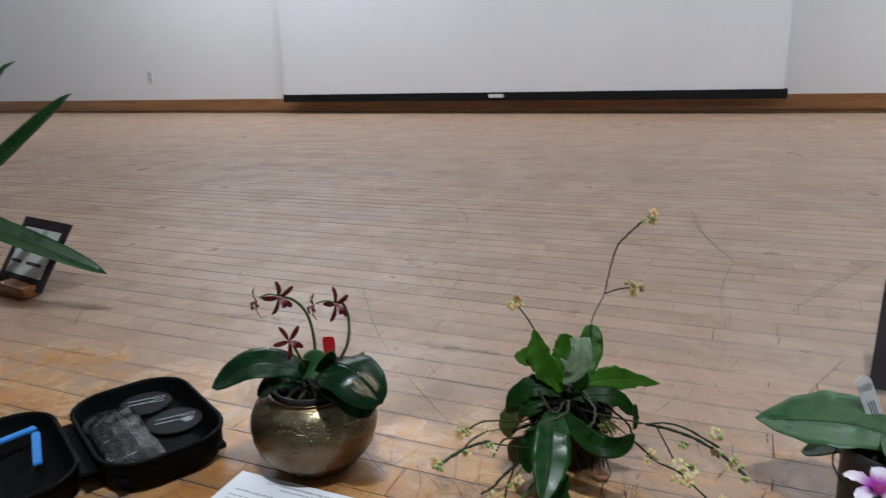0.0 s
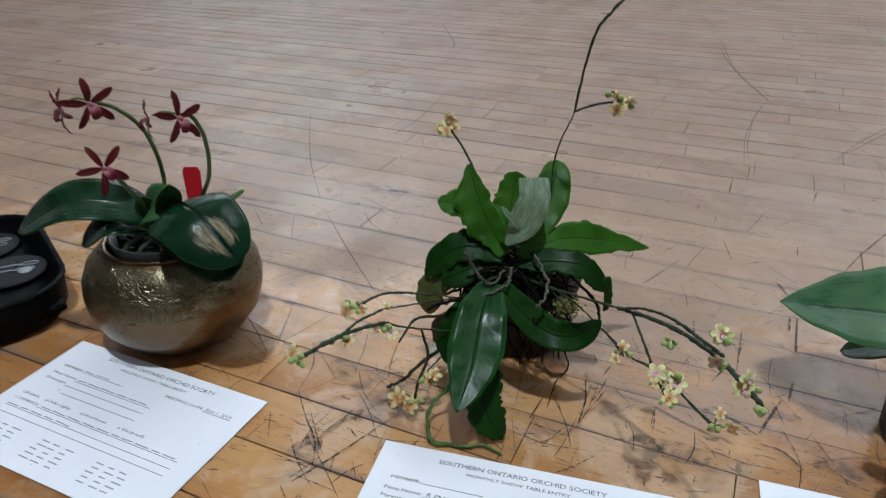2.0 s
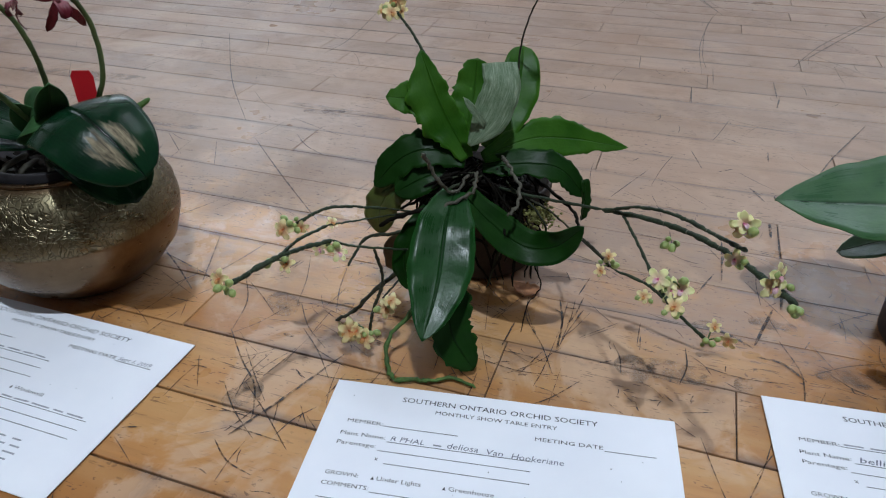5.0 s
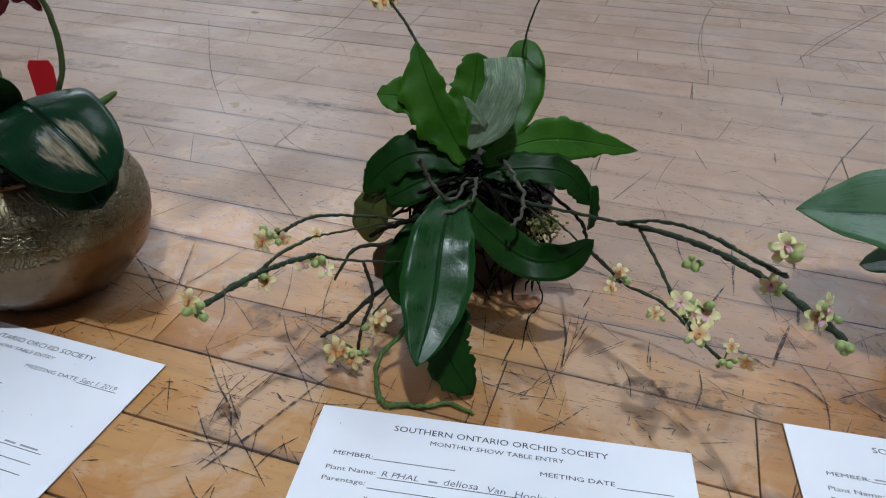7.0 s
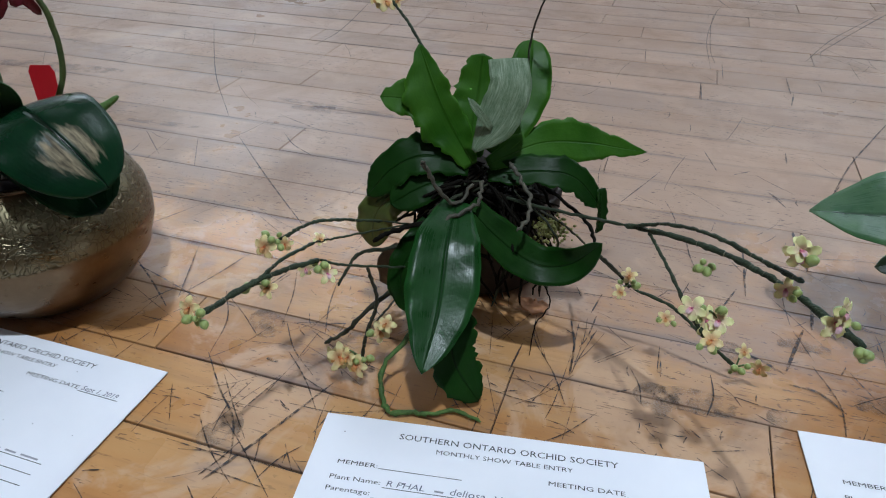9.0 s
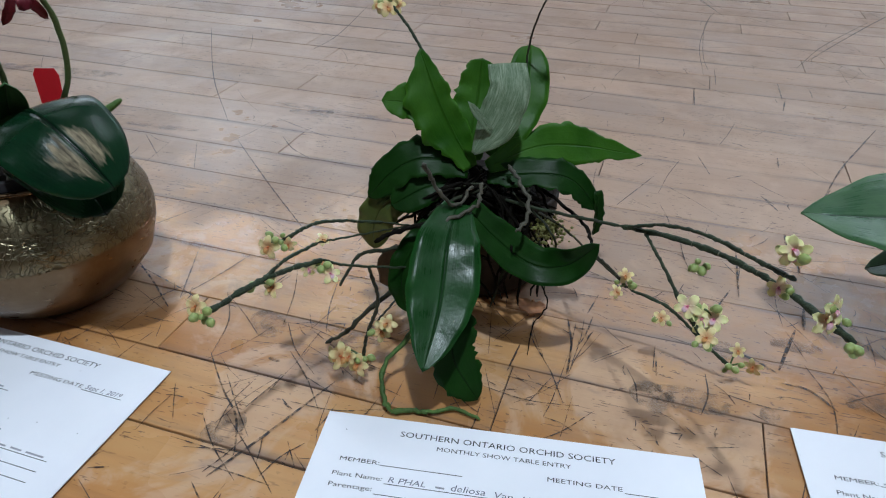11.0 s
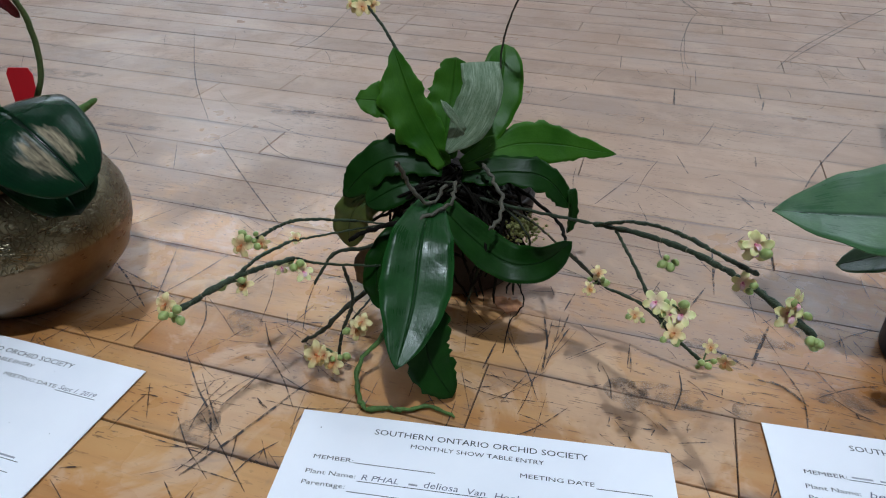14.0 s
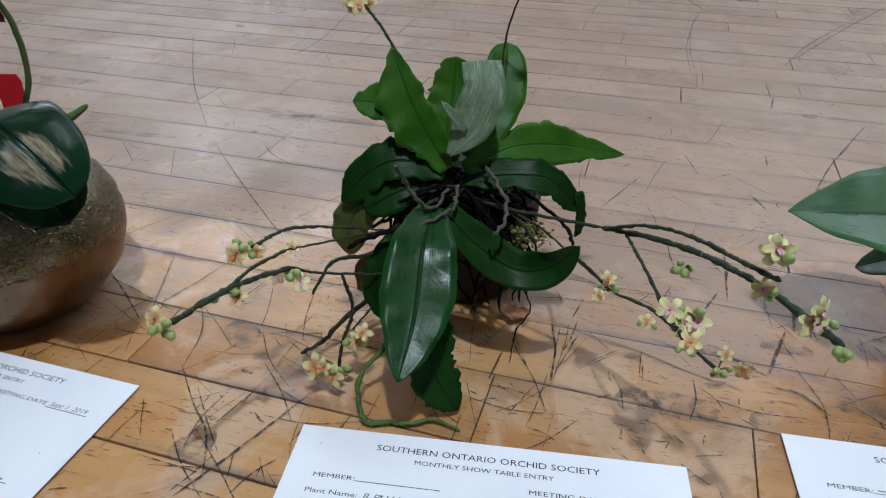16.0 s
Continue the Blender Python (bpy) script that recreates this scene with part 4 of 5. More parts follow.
STEMS = [
    (STEM, [(0.176, 0.748, 0.102), (0.206, 0.721, 0.105), (0.246, 0.677, 0.117)], 0.0016, 0.0018, 0.2),
    (STEM, [(0.246, 0.677, 0.117), (0.267, 0.648, 0.1255), (0.283, 0.621, 0.130), (0.294, 0.591, 0.133), (0.301, 0.549, 0.137)], 0.0020, 0.0026, 0.45),
    (STEM, [(0.247, 0.675, 0.1175), (0.260, 0.650, 0.133), (0.272, 0.627, 0.140), (0.281, 0.598, 0.145), (0.286, 0.575, 0.150)], 0.0012, 0.0019, 0.45),
    (STEM, [(0.255, 0.664, 0.1205), (0.258, 0.639, 0.114), (0.263, 0.615, 0.103), (0.267, 0.600, 0.099)], 0.0012, 0.0020, 0.45),
    (STEM_THIN, [(0.190, 0.745, 0.100), (0.222, 0.730, 0.089), (0.247, 0.716, 0.070), (0.269, 0.703, 0.053)], 0.0011, 0.0012, 0.3),
    (STEM, [(0.269, 0.703, 0.053), (0.293, 0.691, 0.045), (0.315, 0.678, 0.026), (0.332, 0.669, 0.012)], 0.0013, 0.0020, 0.45),
    (STEM_THIN, [(0.244, 0.706, 0.078), (0.251, 0.692, 0.076), (0.257, 0.680, 0.071)], 0.0011, 0.0015, 0.4),
    (STEM, [(0.160, 0.745, 0.085), (0.141, 0.740, 0.082), (0.111, 0.727, 0.094)], 0.0009, 0.0010, 0.2),
    (STEM, [(0.111, 0.727, 0.094), (0.081, 0.712, 0.105), (0.066, 0.704, 0.106), (0.051, 0.695, 0.101)], 0.0012, 0.0020, 0.4),
    (STEM, [(0.150, 0.742, 0.080), (0.133, 0.740, 0.084), (0.098, 0.710, 0.096), (0.074, 0.686, 0.106)], 0.0008, 0.0011, 0.2),
    (STEM, [(0.074, 0.686, 0.106), (0.058, 0.666, 0.108), (0.048, 0.650, 0.106)], 0.0013, 0.0018, 0.4),
    (STEM, [(0.140, 0.725, 0.068), (0.125, 0.710, 0.071), (0.089, 0.686, 0.090), (0.077, 0.676, 0.101)], 0.0010, 0.0014, 0.2),
    (STEM, [(0.077, 0.676, 0.101), (0.058, 0.660, 0.105), (0.043, 0.646, 0.106), (0.025, 0.626, 0.105)], 0.0018, 0.0026, 0.45),
    (STEM_THIN, [(0.101, 0.700, 0.079), (0.106, 0.697, 0.055), (0.098, 0.693, 0.031), (0.094, 0.690, 0.009)], 0.0014, 0.0020, 0.4),
    (STEM_THIN, [(0.132, 0.722, 0.062), (0.121, 0.710, 0.051), (0.105, 0.696, 0.040)], 0.0012, 0.0012, 0.4),
    (STEM_THIN, [(0.205, 0.768, 0.130), (0.207, 0.785, 0.189), (0.216, 0.760, 0.236)], 0.0010, 0.0010, 0.2),
    (STEM, [(0.216, 0.760, 0.236), (0.222, 0.738, 0.295), (0.232, 0.722, 0.318), (0.246, 0.712, 0.336)], 0.0012, 0.0019, 0.4),
    (STEM, [(0.216, 0.758, 0.238), (0.230, 0.750, 0.246), (0.248, 0.745, 0.250)], 0.0011, 0.0016, 0.4),
    (STEM_THIN, [(0.166, 0.750, 0.128), (0.162, 0.760, 0.143), (0.144, 0.784, 0.175), (0.130, 0.801, 0.197)], 0.0010, 0.0009, 0.2),
    (STEM, [(0.144, 0.784, 0.175), (0.132, 0.799, 0.194), (0.121, 0.810, 0.207)], 0.0012, 0.0016, 0.4),
]
for i, (mat, pts, r0, r1, knobs) in enumerate(STEMS):
    stem = part("flower_stem", tube(pts, r0 * 0.70, r1 * 0.54, 14, 8, knobs * 1.3, 0.0003, 40 + i), mat, orchid)
    if knobs < 0.4:
        continue
    way = glide(pts, 8)      # pale dry scales at the joints
    bm = bmesh.new()
    for k in range(2, len(way) - 1, 2):
        r = (r0 + (r1 - r0) * k / len(way)) * 0.66
        ahead = (way[k + 1] - way[k]).normalized()
        tube([way[k], way[k] + ahead * 0.0009], r, r * 1.12, 2, 7, 0.3, 0, k, bm)
    part("scale", bm, SCALE, stem, "pale dry joint scales")

YP, CO = (PETAL_YELLOW, LIP_PINK), (PETAL_CREAM, LIP_ORANGE)
grove(orchid, (0.024, 0.625, 0.106), 1, 1, 0.006, 5, CO, 0.009)
grove(orchid, (0.046, 0.650, 0.104), 2, 1, 0.007, 3, CO, 0.009)
grove(orchid, (0.074, 0.676, 0.097), 3, 2, 0.010, 5, YP, 0.010)
grove(orchid, (0.050, 0.694, 0.103), 4, 2, 0.009, 5, CO, 0.010)
grove(orchid, (0.075, 0.690, 0.103), 5, 1, 0.004, 0, CO, 0.009)
grove(orchid, (0.106, 0.694, 0.036), 6, 3, 0.010, 3, CO, 0.010)
grove(orchid, (0.092, 0.690, 0.018), 7, 5, 0.015, 7, CO, 0.012)
grove(orchid, (0.274, 0.632, 0.121), 8, 0, 0.006, 6, YP)
grove(orchid, (0.270, 0.612, 0.107), 9, 3, 0.010, 4, YP, 0.011)
grove(orchid, (0.267, 0.600, 0.098), 10, 1, 0.008, 3, CO, 0.009)
grove(orchid, (0.284, 0.580, 0.157), 11, 2, 0.008, 1, YP, 0.0105)
grove(orchid, (0.287, 0.585, 0.137), 12, 1, 0.006, 2, YP, 0.010)
grove(orchid, (0.297, 0.558, 0.145), 13, 2, 0.007, 2, YP, 0.012)
grove(orchid, (0.302, 0.548, 0.135), 14, 0, 0.005, 4, YP)
grove(orchid, (0.331, 0.669, 0.014), 15, 2, 0.012, 4, CO, 0.009)
grove(orchid, (0.290, 0.690, 0.040), 16, 1, 0.009, 2, CO, 0.010)
grove(orchid, (0.256, 0.681, 0.072), 17, 2, 0.008, 3, CO, 0.008)
grove(orchid, (0.118, 0.812, 0.209), 18, 4, 0.009, 2, CO, 0.010)
grove(orchid, (0.250, 0.744, 0.248), 19, 3, 0.009, 3, CO, 0.010)
grove(orchid, (0.248, 0.712, 0.338), 20, 2, 0.008, 4, CO, 0.009)
grove(orchid, (0.240, 0.748, 0.256), 22, 1, 0.004, 1, CO, 0.007)

# ---- brass pot with the wine-red orchid ----
BP = (-0.142, 0.805, 0)
brass_pot = thing("brass_pot", pose(*BP), "round engraved brass pot with tarnished shoulders, standing on the boards", "pot")
outer = [(0, 0.001), (0.040, 0.001), (0.046, 0.003), (0.060, 0.014), (0.0735, 0.031), (0.0795, 0.050), (0.0808, 0.062), (0.0790, 0.076), (0.0725, 0.090), (0.063, 0.100), (0.056, 0.1045)]
inner = [(0.0545, 0.1055), (0.0525, 0.1045), (0.0515, 0.100), (0.058, 0.092), (0.068, 0.080), (0.074, 0.062), (0.056, 0.02), (0, 0.015)]
part("pot_body", turned(outer + inner, 72), BRASS, brass_pot)
part("rim", turned([(0.0515, 0.1035), (0.0560, 0.1040), (0.0572, 0.1058), (0.0560, 0.1074), (0.0530, 0.1076), (0.0512, 0.1055), (0.0515, 0.1035)], 64), BRASS, brass_pot)

red = thing("wine_red_orchid", pose(*BP), "potted orchid with glossy dark leaves and wine-red star flowers", "orchid")
part("inner_pot", turned([(0, 0.018), (0.040, 0.018), (0.047, 0.102), (0.050, 0.112), (0.0475, 0.113), (0.0445, 0.099), (0, 0.097)], 40), POT_GREY, red, "dark plastic nursery pot")
bm = bmesh.new()
rng = random.Random(31)
for _ in range(80):
    a, r = rng.uniform(0, 6.28), 0.040 * math.sqrt(rng.random())
    box(bm, (rng.uniform(0.006, 0.014), rng.uniform(0.004, 0.009), rng.uniform(0.003, 0.007)),
        pose(r * math.cos(a), r * math.sin(a), 0.099 + rng.uniform(0, 0.006), rng.uniform(-40, 40), rng.uniform(-40, 40), rng.uniform(0, 180)))
part("bark_mix", bm, BARK, red, "dark bark pieces", False)


def red_leaf(material, points, width, label="", **shape):
    part("leaf", blade(points, width, **shape), material, red, label)


# places here are from the pot's own middle
red_leaf(LEAF_GLOSS, [(0.000, -0.010, 0.126), (-0.030, -0.018, 0.146), (-0.070, -0.028, 0.150), (-0.116, -0.033, 0.124)], 0.054, face=(0, -0.35, 0.95), fold=0.12, blunt=0.55, base=0.4, seed=3, thick=0.002)
red_leaf(LEAF_SCAR, [(0.018, -0.020, 0.136), (0.039, -0.050, 0.161), (0.062, -0.073, 0.167), (0.084, -0.086, 0.151), (0.101, -0.092, 0.129)], 0.067, "large glossy leaf with pale dry scars", face=(0.22, -0.5, 0.83), fold=-0.04, curl=0.2, blunt=0.9, base=0.25, seed=4, thick=0.002, rows=36, cols=18)
red_leaf(LEAF_GLOSS, [(0.010, -0.012, 0.122), (0.036, -0.034, 0.130), (0.064, -0.056, 0.122), (0.082, -0.070, 0.100)], 0.056, face=(0.1, -0.5, 0.85), fold=0.1, blunt=0.8, base=0.4, seed=5, thick=0.002)
red_leaf(LEAF_YOUNG, [(-0.002, -0.012, 0.128), (0.002, -0.024, 0.143), (0.014, -0.032, 0.151), (0.033, -0.034, 0.153)], 0.040, face=(-0.1, -0.65, 0.75), fold=0.3, blunt=0.7, base=0.45, seed=6, thick=0.0018)
red_leaf(LEAF_YOUNG, [(0.012, -0.016, 0.132), (0.024, -0.034, 0.152), (0.034, -0.048, 0.169), (0.040, -0.056, 0.180)], 0.024, face=(0.5, -0.8, 0.3), fold=0.35, blunt=0.8, base=0.5, seed=26, thick=0.0016)
red_leaf(LEAF_YOUNG, [(0.002, -0.012, 0.130), (0.000, -0.022, 0.146), (-0.002, -0.030, 0.158)], 0.022, face=(0.2, -0.9, 0.3), fold=0.4, blunt=0.6, base=0.6, seed=7)
red_leaf(LEAF_GLOSS, [(-0.006, -0.015, 0.122), (-0.034, -0.030, 0.132), (-0.060, -0.036, 0.114)], 0.034, face=(-0.2, -0.4, 0.9), fold=0.1, blunt=0.8, base=0.5, seed=8)
red_leaf(LEAF_GLOSS, [(0.014, -0.004, 0.122), (0.044, -0.004, 0.136), (0.074, -0.012, 0.126)], 0.034, face=(0.2, -0.3, 0.9), fold=0.1, blunt=0.8, base=0.4, seed=9)
for i, pts in enumerate(([(-0.010, -0.020, 0.116), (-0.020, -0.034, 0.112), (-0.026, -0.040, 0.102)], [(0.000, -0.026, 0.114), (-0.006, -0.040, 0.112), (-0.010, -0.043, 0.101)],
                         [(0.006, -0.020, 0.118), (0.012, -0.036, 0.112), (0.016, -0.042, 0.102)])):
    part("air_root", tube(pts, 0.0024, 0.0016, 6, 7, 0.2, 0.0004, i), ROOT_WHITE, red)
part("air_root", tube([(0.020, 0.010, 0.116), (0.038, 0.028, 0.120), (0.050, 0.036, 0.126)], 0.0026, 0.0026, 6, 8, 0.1), ROOT_WHITE, red, "pale air root")
part("root_tip", tube([(0.050, 0.036, 0.126), (0.056, 0.038, 0.129), (0.064, 0.041, 0.134)], 0.0036, 0.0018, 4, 8), ROOT_GREEN, red, "bright green root tip")
RED_STEMS = [[(0.004, -0.004, 0.128), (0.008, 0.002, 0.165), (0.004, -0.004, 0.205), (-0.006, -0.020, 0.230), (-0.018, -0.032, 0.240)],
             [(0.030, 0.000, 0.128), (0.050, 0.000, 0.165), (0.054, -0.004, 0.200), (0.050, -0.012, 0.222), (0.042, -0.018, 0.226)],
             [(0.000, -0.012, 0.132), (-0.002, -0.034, 0.160), (-0.004, -0.048, 0.180), (-0.006, -0.058, 0.194)]]
for i, pts in enumerate(RED_STEMS):
    part("flower_stem", tube(pts, 0.0020, 0.0016, 8, 8, 0.15, 0.0002, i), STEM_GREEN, red)
part("flower_stem", tube([(-0.018, -0.032, 0.240), (-0.034, -0.028, 0.242), (-0.048, -0.024, 0.236)], 0.0012, 0.0010, 6, 6, 0.2), STEM_GREEN, red)
part("flower_stem", tube([(0.042, -0.018, 0.226), (0.030, -0.018, 0.228), (0.018, -0.016, 0.224)], 0.0012, 0.0010, 6, 6, 0.2), STEM_GREEN, red)
for i, (p, face, size) in enumerate([((-0.020, -0.037, 0.240), (0.72, -0.62, 0.05), 0.024), ((0.043, -0.022, 0.224), (0.75, -0.6, 0.15), 0.024), ((-0.006, -0.063, 0.196), (0.62, -0.7, 0.3), 0.022),
                                     ((-0.050, -0.026, 0.232), (-0.95, -0.3, -0.1), 0.021), ((0.016, -0.018, 0.222), (-0.9, -0.4, 0.0), 0.019)]):
    flower(red, p, face, size, PETAL_WINE, LIP_WINE, 300 + i, slim=0.27, lip_size=0.5)
tag = thing("plant_tag", pose(-0.122, 0.836, 0.126, -8, 0, 12), "red plastic plant tag stuck in the bark", "tag")
bm = bmesh.new()
outline = [(-0.006, -0.03), (0.006, -0.03), (0.008, 0.028), (0.006, 0.033), (-0.006, 0.034), (-0.008, 0.030)]
for y in (0, 0.0012):
    vs = [bm.verts.new((x, y, z)) for x, z in outline]
    bm.faces.new(vs if y else vs[::-1])
bm.verts.ensure_lookup_table()
n = len(outline)
for i in range(n):
    bm.faces.new((bm.verts[i], bm.verts[(i + 1) % n], bm.verts[n + (i + 1) % n], bm.verts[n + i]))
part("tag_blade", bm, RED_TAG, tag, smooth=False)

# ---- broad-leaved orchid in the grey pot ----
GP = (0.515, 0.668, 0)
broad = thing("broad_leaved_orchid", pose(*GP), "broad-leaved orchid with a violet and white flower in grey pot", "orchid")
part("pot", turned([(0, 0.001), (0.048, 0.001), (0.050, 0.003), (0.0535, 0.078), (0.0565, 0.079), (0.0575, 0.091), (0.0550, 0.092), (0.0525, 0.082), (0, 0.078)], 48), POT_GREY, broad, "dark grey plastic nursery pot")
bm = bmesh.new()
rng = random.Random(41)
for _ in range(60):
    a, r = rng.uniform(0, 6.28), 0.046 * math.sqrt(rng.random())
    box(bm, (rng.uniform(0.008, 0.016), rng.uniform(0.005, 0.010), rng.uniform(0.004, 0.008)),
        pose(r * math.cos(a), r * math.sin(a), 0.080 + rng.uniform(0, 0.005), rng.uniform(-40, 40), rng.uniform(-40, 40), rng.uniform(0, 180)))
part("bark_mix", bm, BARK, broad, "dark bark pieces", False)
for i, (pts, w, face, seed) in enumerate([
        ([(0.004, 0.004, 0.094), (-0.030, 0.018, 0.100), (-0.074, 0.040, 0.098), (-0.125, 0.066, 0.089)], 0.104, (-0.1, -0.15, 1.0), 2),
        ([(0.000, 0.002, 0.098), (0.002, -0.036, 0.106), (0.006, -0.080, 0.089), (0.016, -0.126, 0.050)], 0.106, (0.0, -0.4, 0.92), 3),
        ([(0.008, 0.006, 0.100), (0.046, 0.012, 0.108), (0.090, 0.010, 0.098), (0.140, 0.004, 0.066)], 0.074, (0.1, -0.4, 0.9), 4),
        ([(-0.012, -0.002, 0.090), (-0.045, 0.028, 0.076), (-0.073, 0.055, 0.049)], 0.034, (-0.2, -0.3, 0.9), 5),
        ([(0.000, -0.006, 0.098), (0.006, -0.030, 0.112), (0.012, -0.052, 0.100)], 0.036, (0.0, -0.6, 0.8), 6)]):
    part("leaf", blade(pts, w, face=face, fold=0.14, wave=0.03, blunt=0.15 if i < 3 else 0.6, base=0.35, seed=seed, thick=0.0018, rows=22, cols=10), LEAF_BROAD, broad)
for i, pts in enumerate(([(0.010, 0.010, 0.095), (0.018, 0.004, 0.112), (0.030, 0.010, 0.116), (0.036, 0.016, 0.104)], [(0.004, 0.012, 0.095), (0.010, 0.020, 0.110), (0.016, 0.024, 0.122)],
                         [(-0.050, 0.014, 0.088), (-0.060, 0.010, 0.080), (-0.066, 0.002, 0.066), (-0.060, -0.010, 0.052)])):
    part("air_root", tube(pts, 0.0020 if i < 2 else 0.0010, 0.0014 if i < 2 else 0.0007, 6, 7, 0.3, 0.0008, i), ROOT_SHADED, broad)
part("flower_stem", tube([(0.004, -0.004, 0.098), (-0.020, -0.028, 0.094), (-0.050, -0.054, 0.080), (-0.063, -0.069, 0.083)], 0.0018, 0.0014, 6, 7, 0.2), STEM_GREEN, broad)
flower(broad, (-0.064, -0.072, 0.088), (-0.12, -0.12, 0.98), 0.033, PETAL_VIOLET, LIP_VIOLET, 77, slim=0.55, lip_size=0.55)
name_tag = thing("name_tag", pose(0.524, 0.696, 0.066, -12, -20, 8), "translucent white plastic name tag stuck in the pot", "tag")
part("tag_blade", boxed((0.019, 0.0010, 0.088), pose(0, 0, 0.038), 0.0004), WHITE_TAG, name_tag, smooth=False)
part("tag_end", turned([(0, -0.0005), (0.0095, -0.0005), (0.0095, 0.0005), (0, 0.0005)], 20, pose(0, 0, 0.082, 90)), WHITE_TAG, name_tag, smooth=False)
for i in range(3):
    part("print_bar", boxed((0.0016, 0.0002, 0.018), pose(-0.003 + 0.003 * i, -0.0007, 0.052)), PEN, name_tag, smooth=False)


# ---- framed name cards ----
def name_card(m, label, face, width=0.215, height=0.172, margin=0.027):
    """A card in a black mount on a wooden foot; the origin is its lower corner, x runs along it."""
    card = thing("name_card", m, label, "sign", "name cards behind the plants")
    part("mount", boxed((width, 0.003, height), pose(width / 2, 0.0015, height / 2), 0.0006), CARD_BLACK, card, "matte black mount", False)
    part("card_face", boxed((width - 2 * margin, 0.001, height - 2 * margin), pose(width / 2, -0.0008, height / 2 + 0.002)), face, card, "pale printed card", False)
    return card


card = name_card(pose(0.652, 0.948, 0.012, -35, 0, -34), "white name card in a black mount on a wooden foot", CARD_WHITE)
for text, x, z, w in (("Pha", 0.078, 0.066, 0.026), ("Van", 0.076, 0.046, 0.026)):
    ob = lettering(text, 0.02, Matrix(), card)
    k = w / max(q.co.x for q in ob.data.vertices)
    ob.matrix_basis = pose(x, -0.0016, z, 90) @ Matrix.Diagonal((k, k, 1, 1))
for z in (0.070, 0.050):
    part("print_bar", boxed((0.06, 0.0003, 0.011), pose(0.140, -0.0016, z)), INK, card, smooth=False)
foot = part("wooden_foot", boxed((0.12, 0.05, 0.026), pose(0, 0, 0), 0.004), REDWOOD, card, "reddish wooden foot", False)
foot.matrix_basis = card.matrix_basis.inverted() @ pose(0.652, 0.948, 0, 0, 0, -34) @ pose(0.132, -0.020, 0.0135)

card = name_card(pose(0, 0, 0), "grey name card in a black mount on a wooden foot", CARD_GREY)
card.matrix_basis = pose(-1.088, 1.60, 0.014, -35, 0, -33)
for x, z, w in ((0.03, 0.06, 0.05), (0.10, 0.06, 0.07), (0.11, 0.115, 0.05), (0.06, 0.09, 0.09)):
    part("print_bar", boxed((w, 0.0003, 0.008), pose(x + w / 2, -0.0016, z)), INK, card, smooth=False)
foot = part("wooden_foot", boxed((0.12, 0.045, 0.026), pose(0, 0, 0), 0.004), REDWOOD, card, "reddish wooden foot", False)
foot.matrix_basis = card.matrix_basis.inverted() @ pose(-1.088, 1.60, 0, 0, 0, -33) @ pose(0.125, -0.006, 0.0135)

# ---- strap-leaved plant beside the case ----
SP = Vector((-1.10, 1.36, 0))
strap = thing("strap_leaved_orchid", Matrix.Translation(SP), "orchid with long narrow strap leaves in a dark pot", "orchid")
part("pot", turned([(0, 0.001), (0.055, 0.001), (0.064, 0.10), (0.068, 0.101), (0.068, 0.114), (0.064, 0.115), (0.061, 0.10), (0, 0.096)], 40), POT_GREY, strap, "dark grey plastic pot")
for i, (mid, far_mid, tip, w) in enumerate([((0.09, 0, 0.25), (0.21, 0, 0.195), (0.42, 0, 0.095), 0.058), ((0.10, 0, 0.22), (0.235, 0, 0.327), (0.41, 0, 0.462), 0.054), ((0.10, 0, 0.30), (0.268, 0, 0.491), (0.312, 0, 0.525), 0.038),
                                            ((-0.10, 0, 0.24), (-0.2, 0.02, 0.26), (-0.36, 0.03, 0.18), 0.042), ((-0.07, 0.02, 0.26), (-0.14, 0.04, 0.36), (-0.24, 0.06, 0.42), 0.040)]):
    part("leaf", blade([(0.0, 0.0, 0.095), mid, far_mid, tip], w, face=(-0.1, -0.45, 0.9) if i == 0 else (-0.5, -0.8, 0.4), fold=0.3, blunt=0.7, base=0.7, seed=i, thick=0.002, rows=22), LEAF_STRAP, strap)


# ---- open black case with grooming tools ----
def rounded(w, h, r, steps=6):
    pts = []
    for cx, cy, a0 in ((w / 2 - r, h / 2 - r, 0), (-w / 2 + r, h / 2 - r, 90), (-w / 2 + r, -h / 2 + r, 180), (w / 2 - r, -h / 2 + r, 270)):
        for i in range(steps + 1):
            a = radians(a0 + 90 * i / steps)
            pts.append((cx + r * math.cos(a), cy + r * math.sin(a)))
    return pts


def shell(w, h, deep, wall=0.004):
    """A moulded tray with rounded corners and a swept bottom edge."""
    bm = bmesh.new()
    rings = [(0.022, 0.0), (0.008, 0.004), (0.002, 0.014), (0.0, deep - 0.004), (0.001, deep), (wall - 0.001, deep), (wall, deep - 0.004), (wall + 0.003, 0.016), (wall + 0.012, 0.008)]
    made = [[bm.verts.new((x, y, z)) for x, y in rounded(w - 2 * d, h - 2 * d, max(0.012, 0.055 - d))] for d, z in rings]
    n = len(made[0])
    for a, b in zip(made, made[1:]):
        for i in range(n):
            bm.faces.new((a[i], a[(i + 1) % n], b[(i + 1) % n], b[i]))
    bm.faces.new(made[0][::-1])
    bm.faces.new(made[-1])
    return bm


def cord(w, h, z, r, d=0.0):
    pts = [(x, y, z) for x, y in rounded(w - 2 * d, h - 2 * d, 0.055 - d)]
    return tube(pts + pts[:1], r, r, 1, 6)


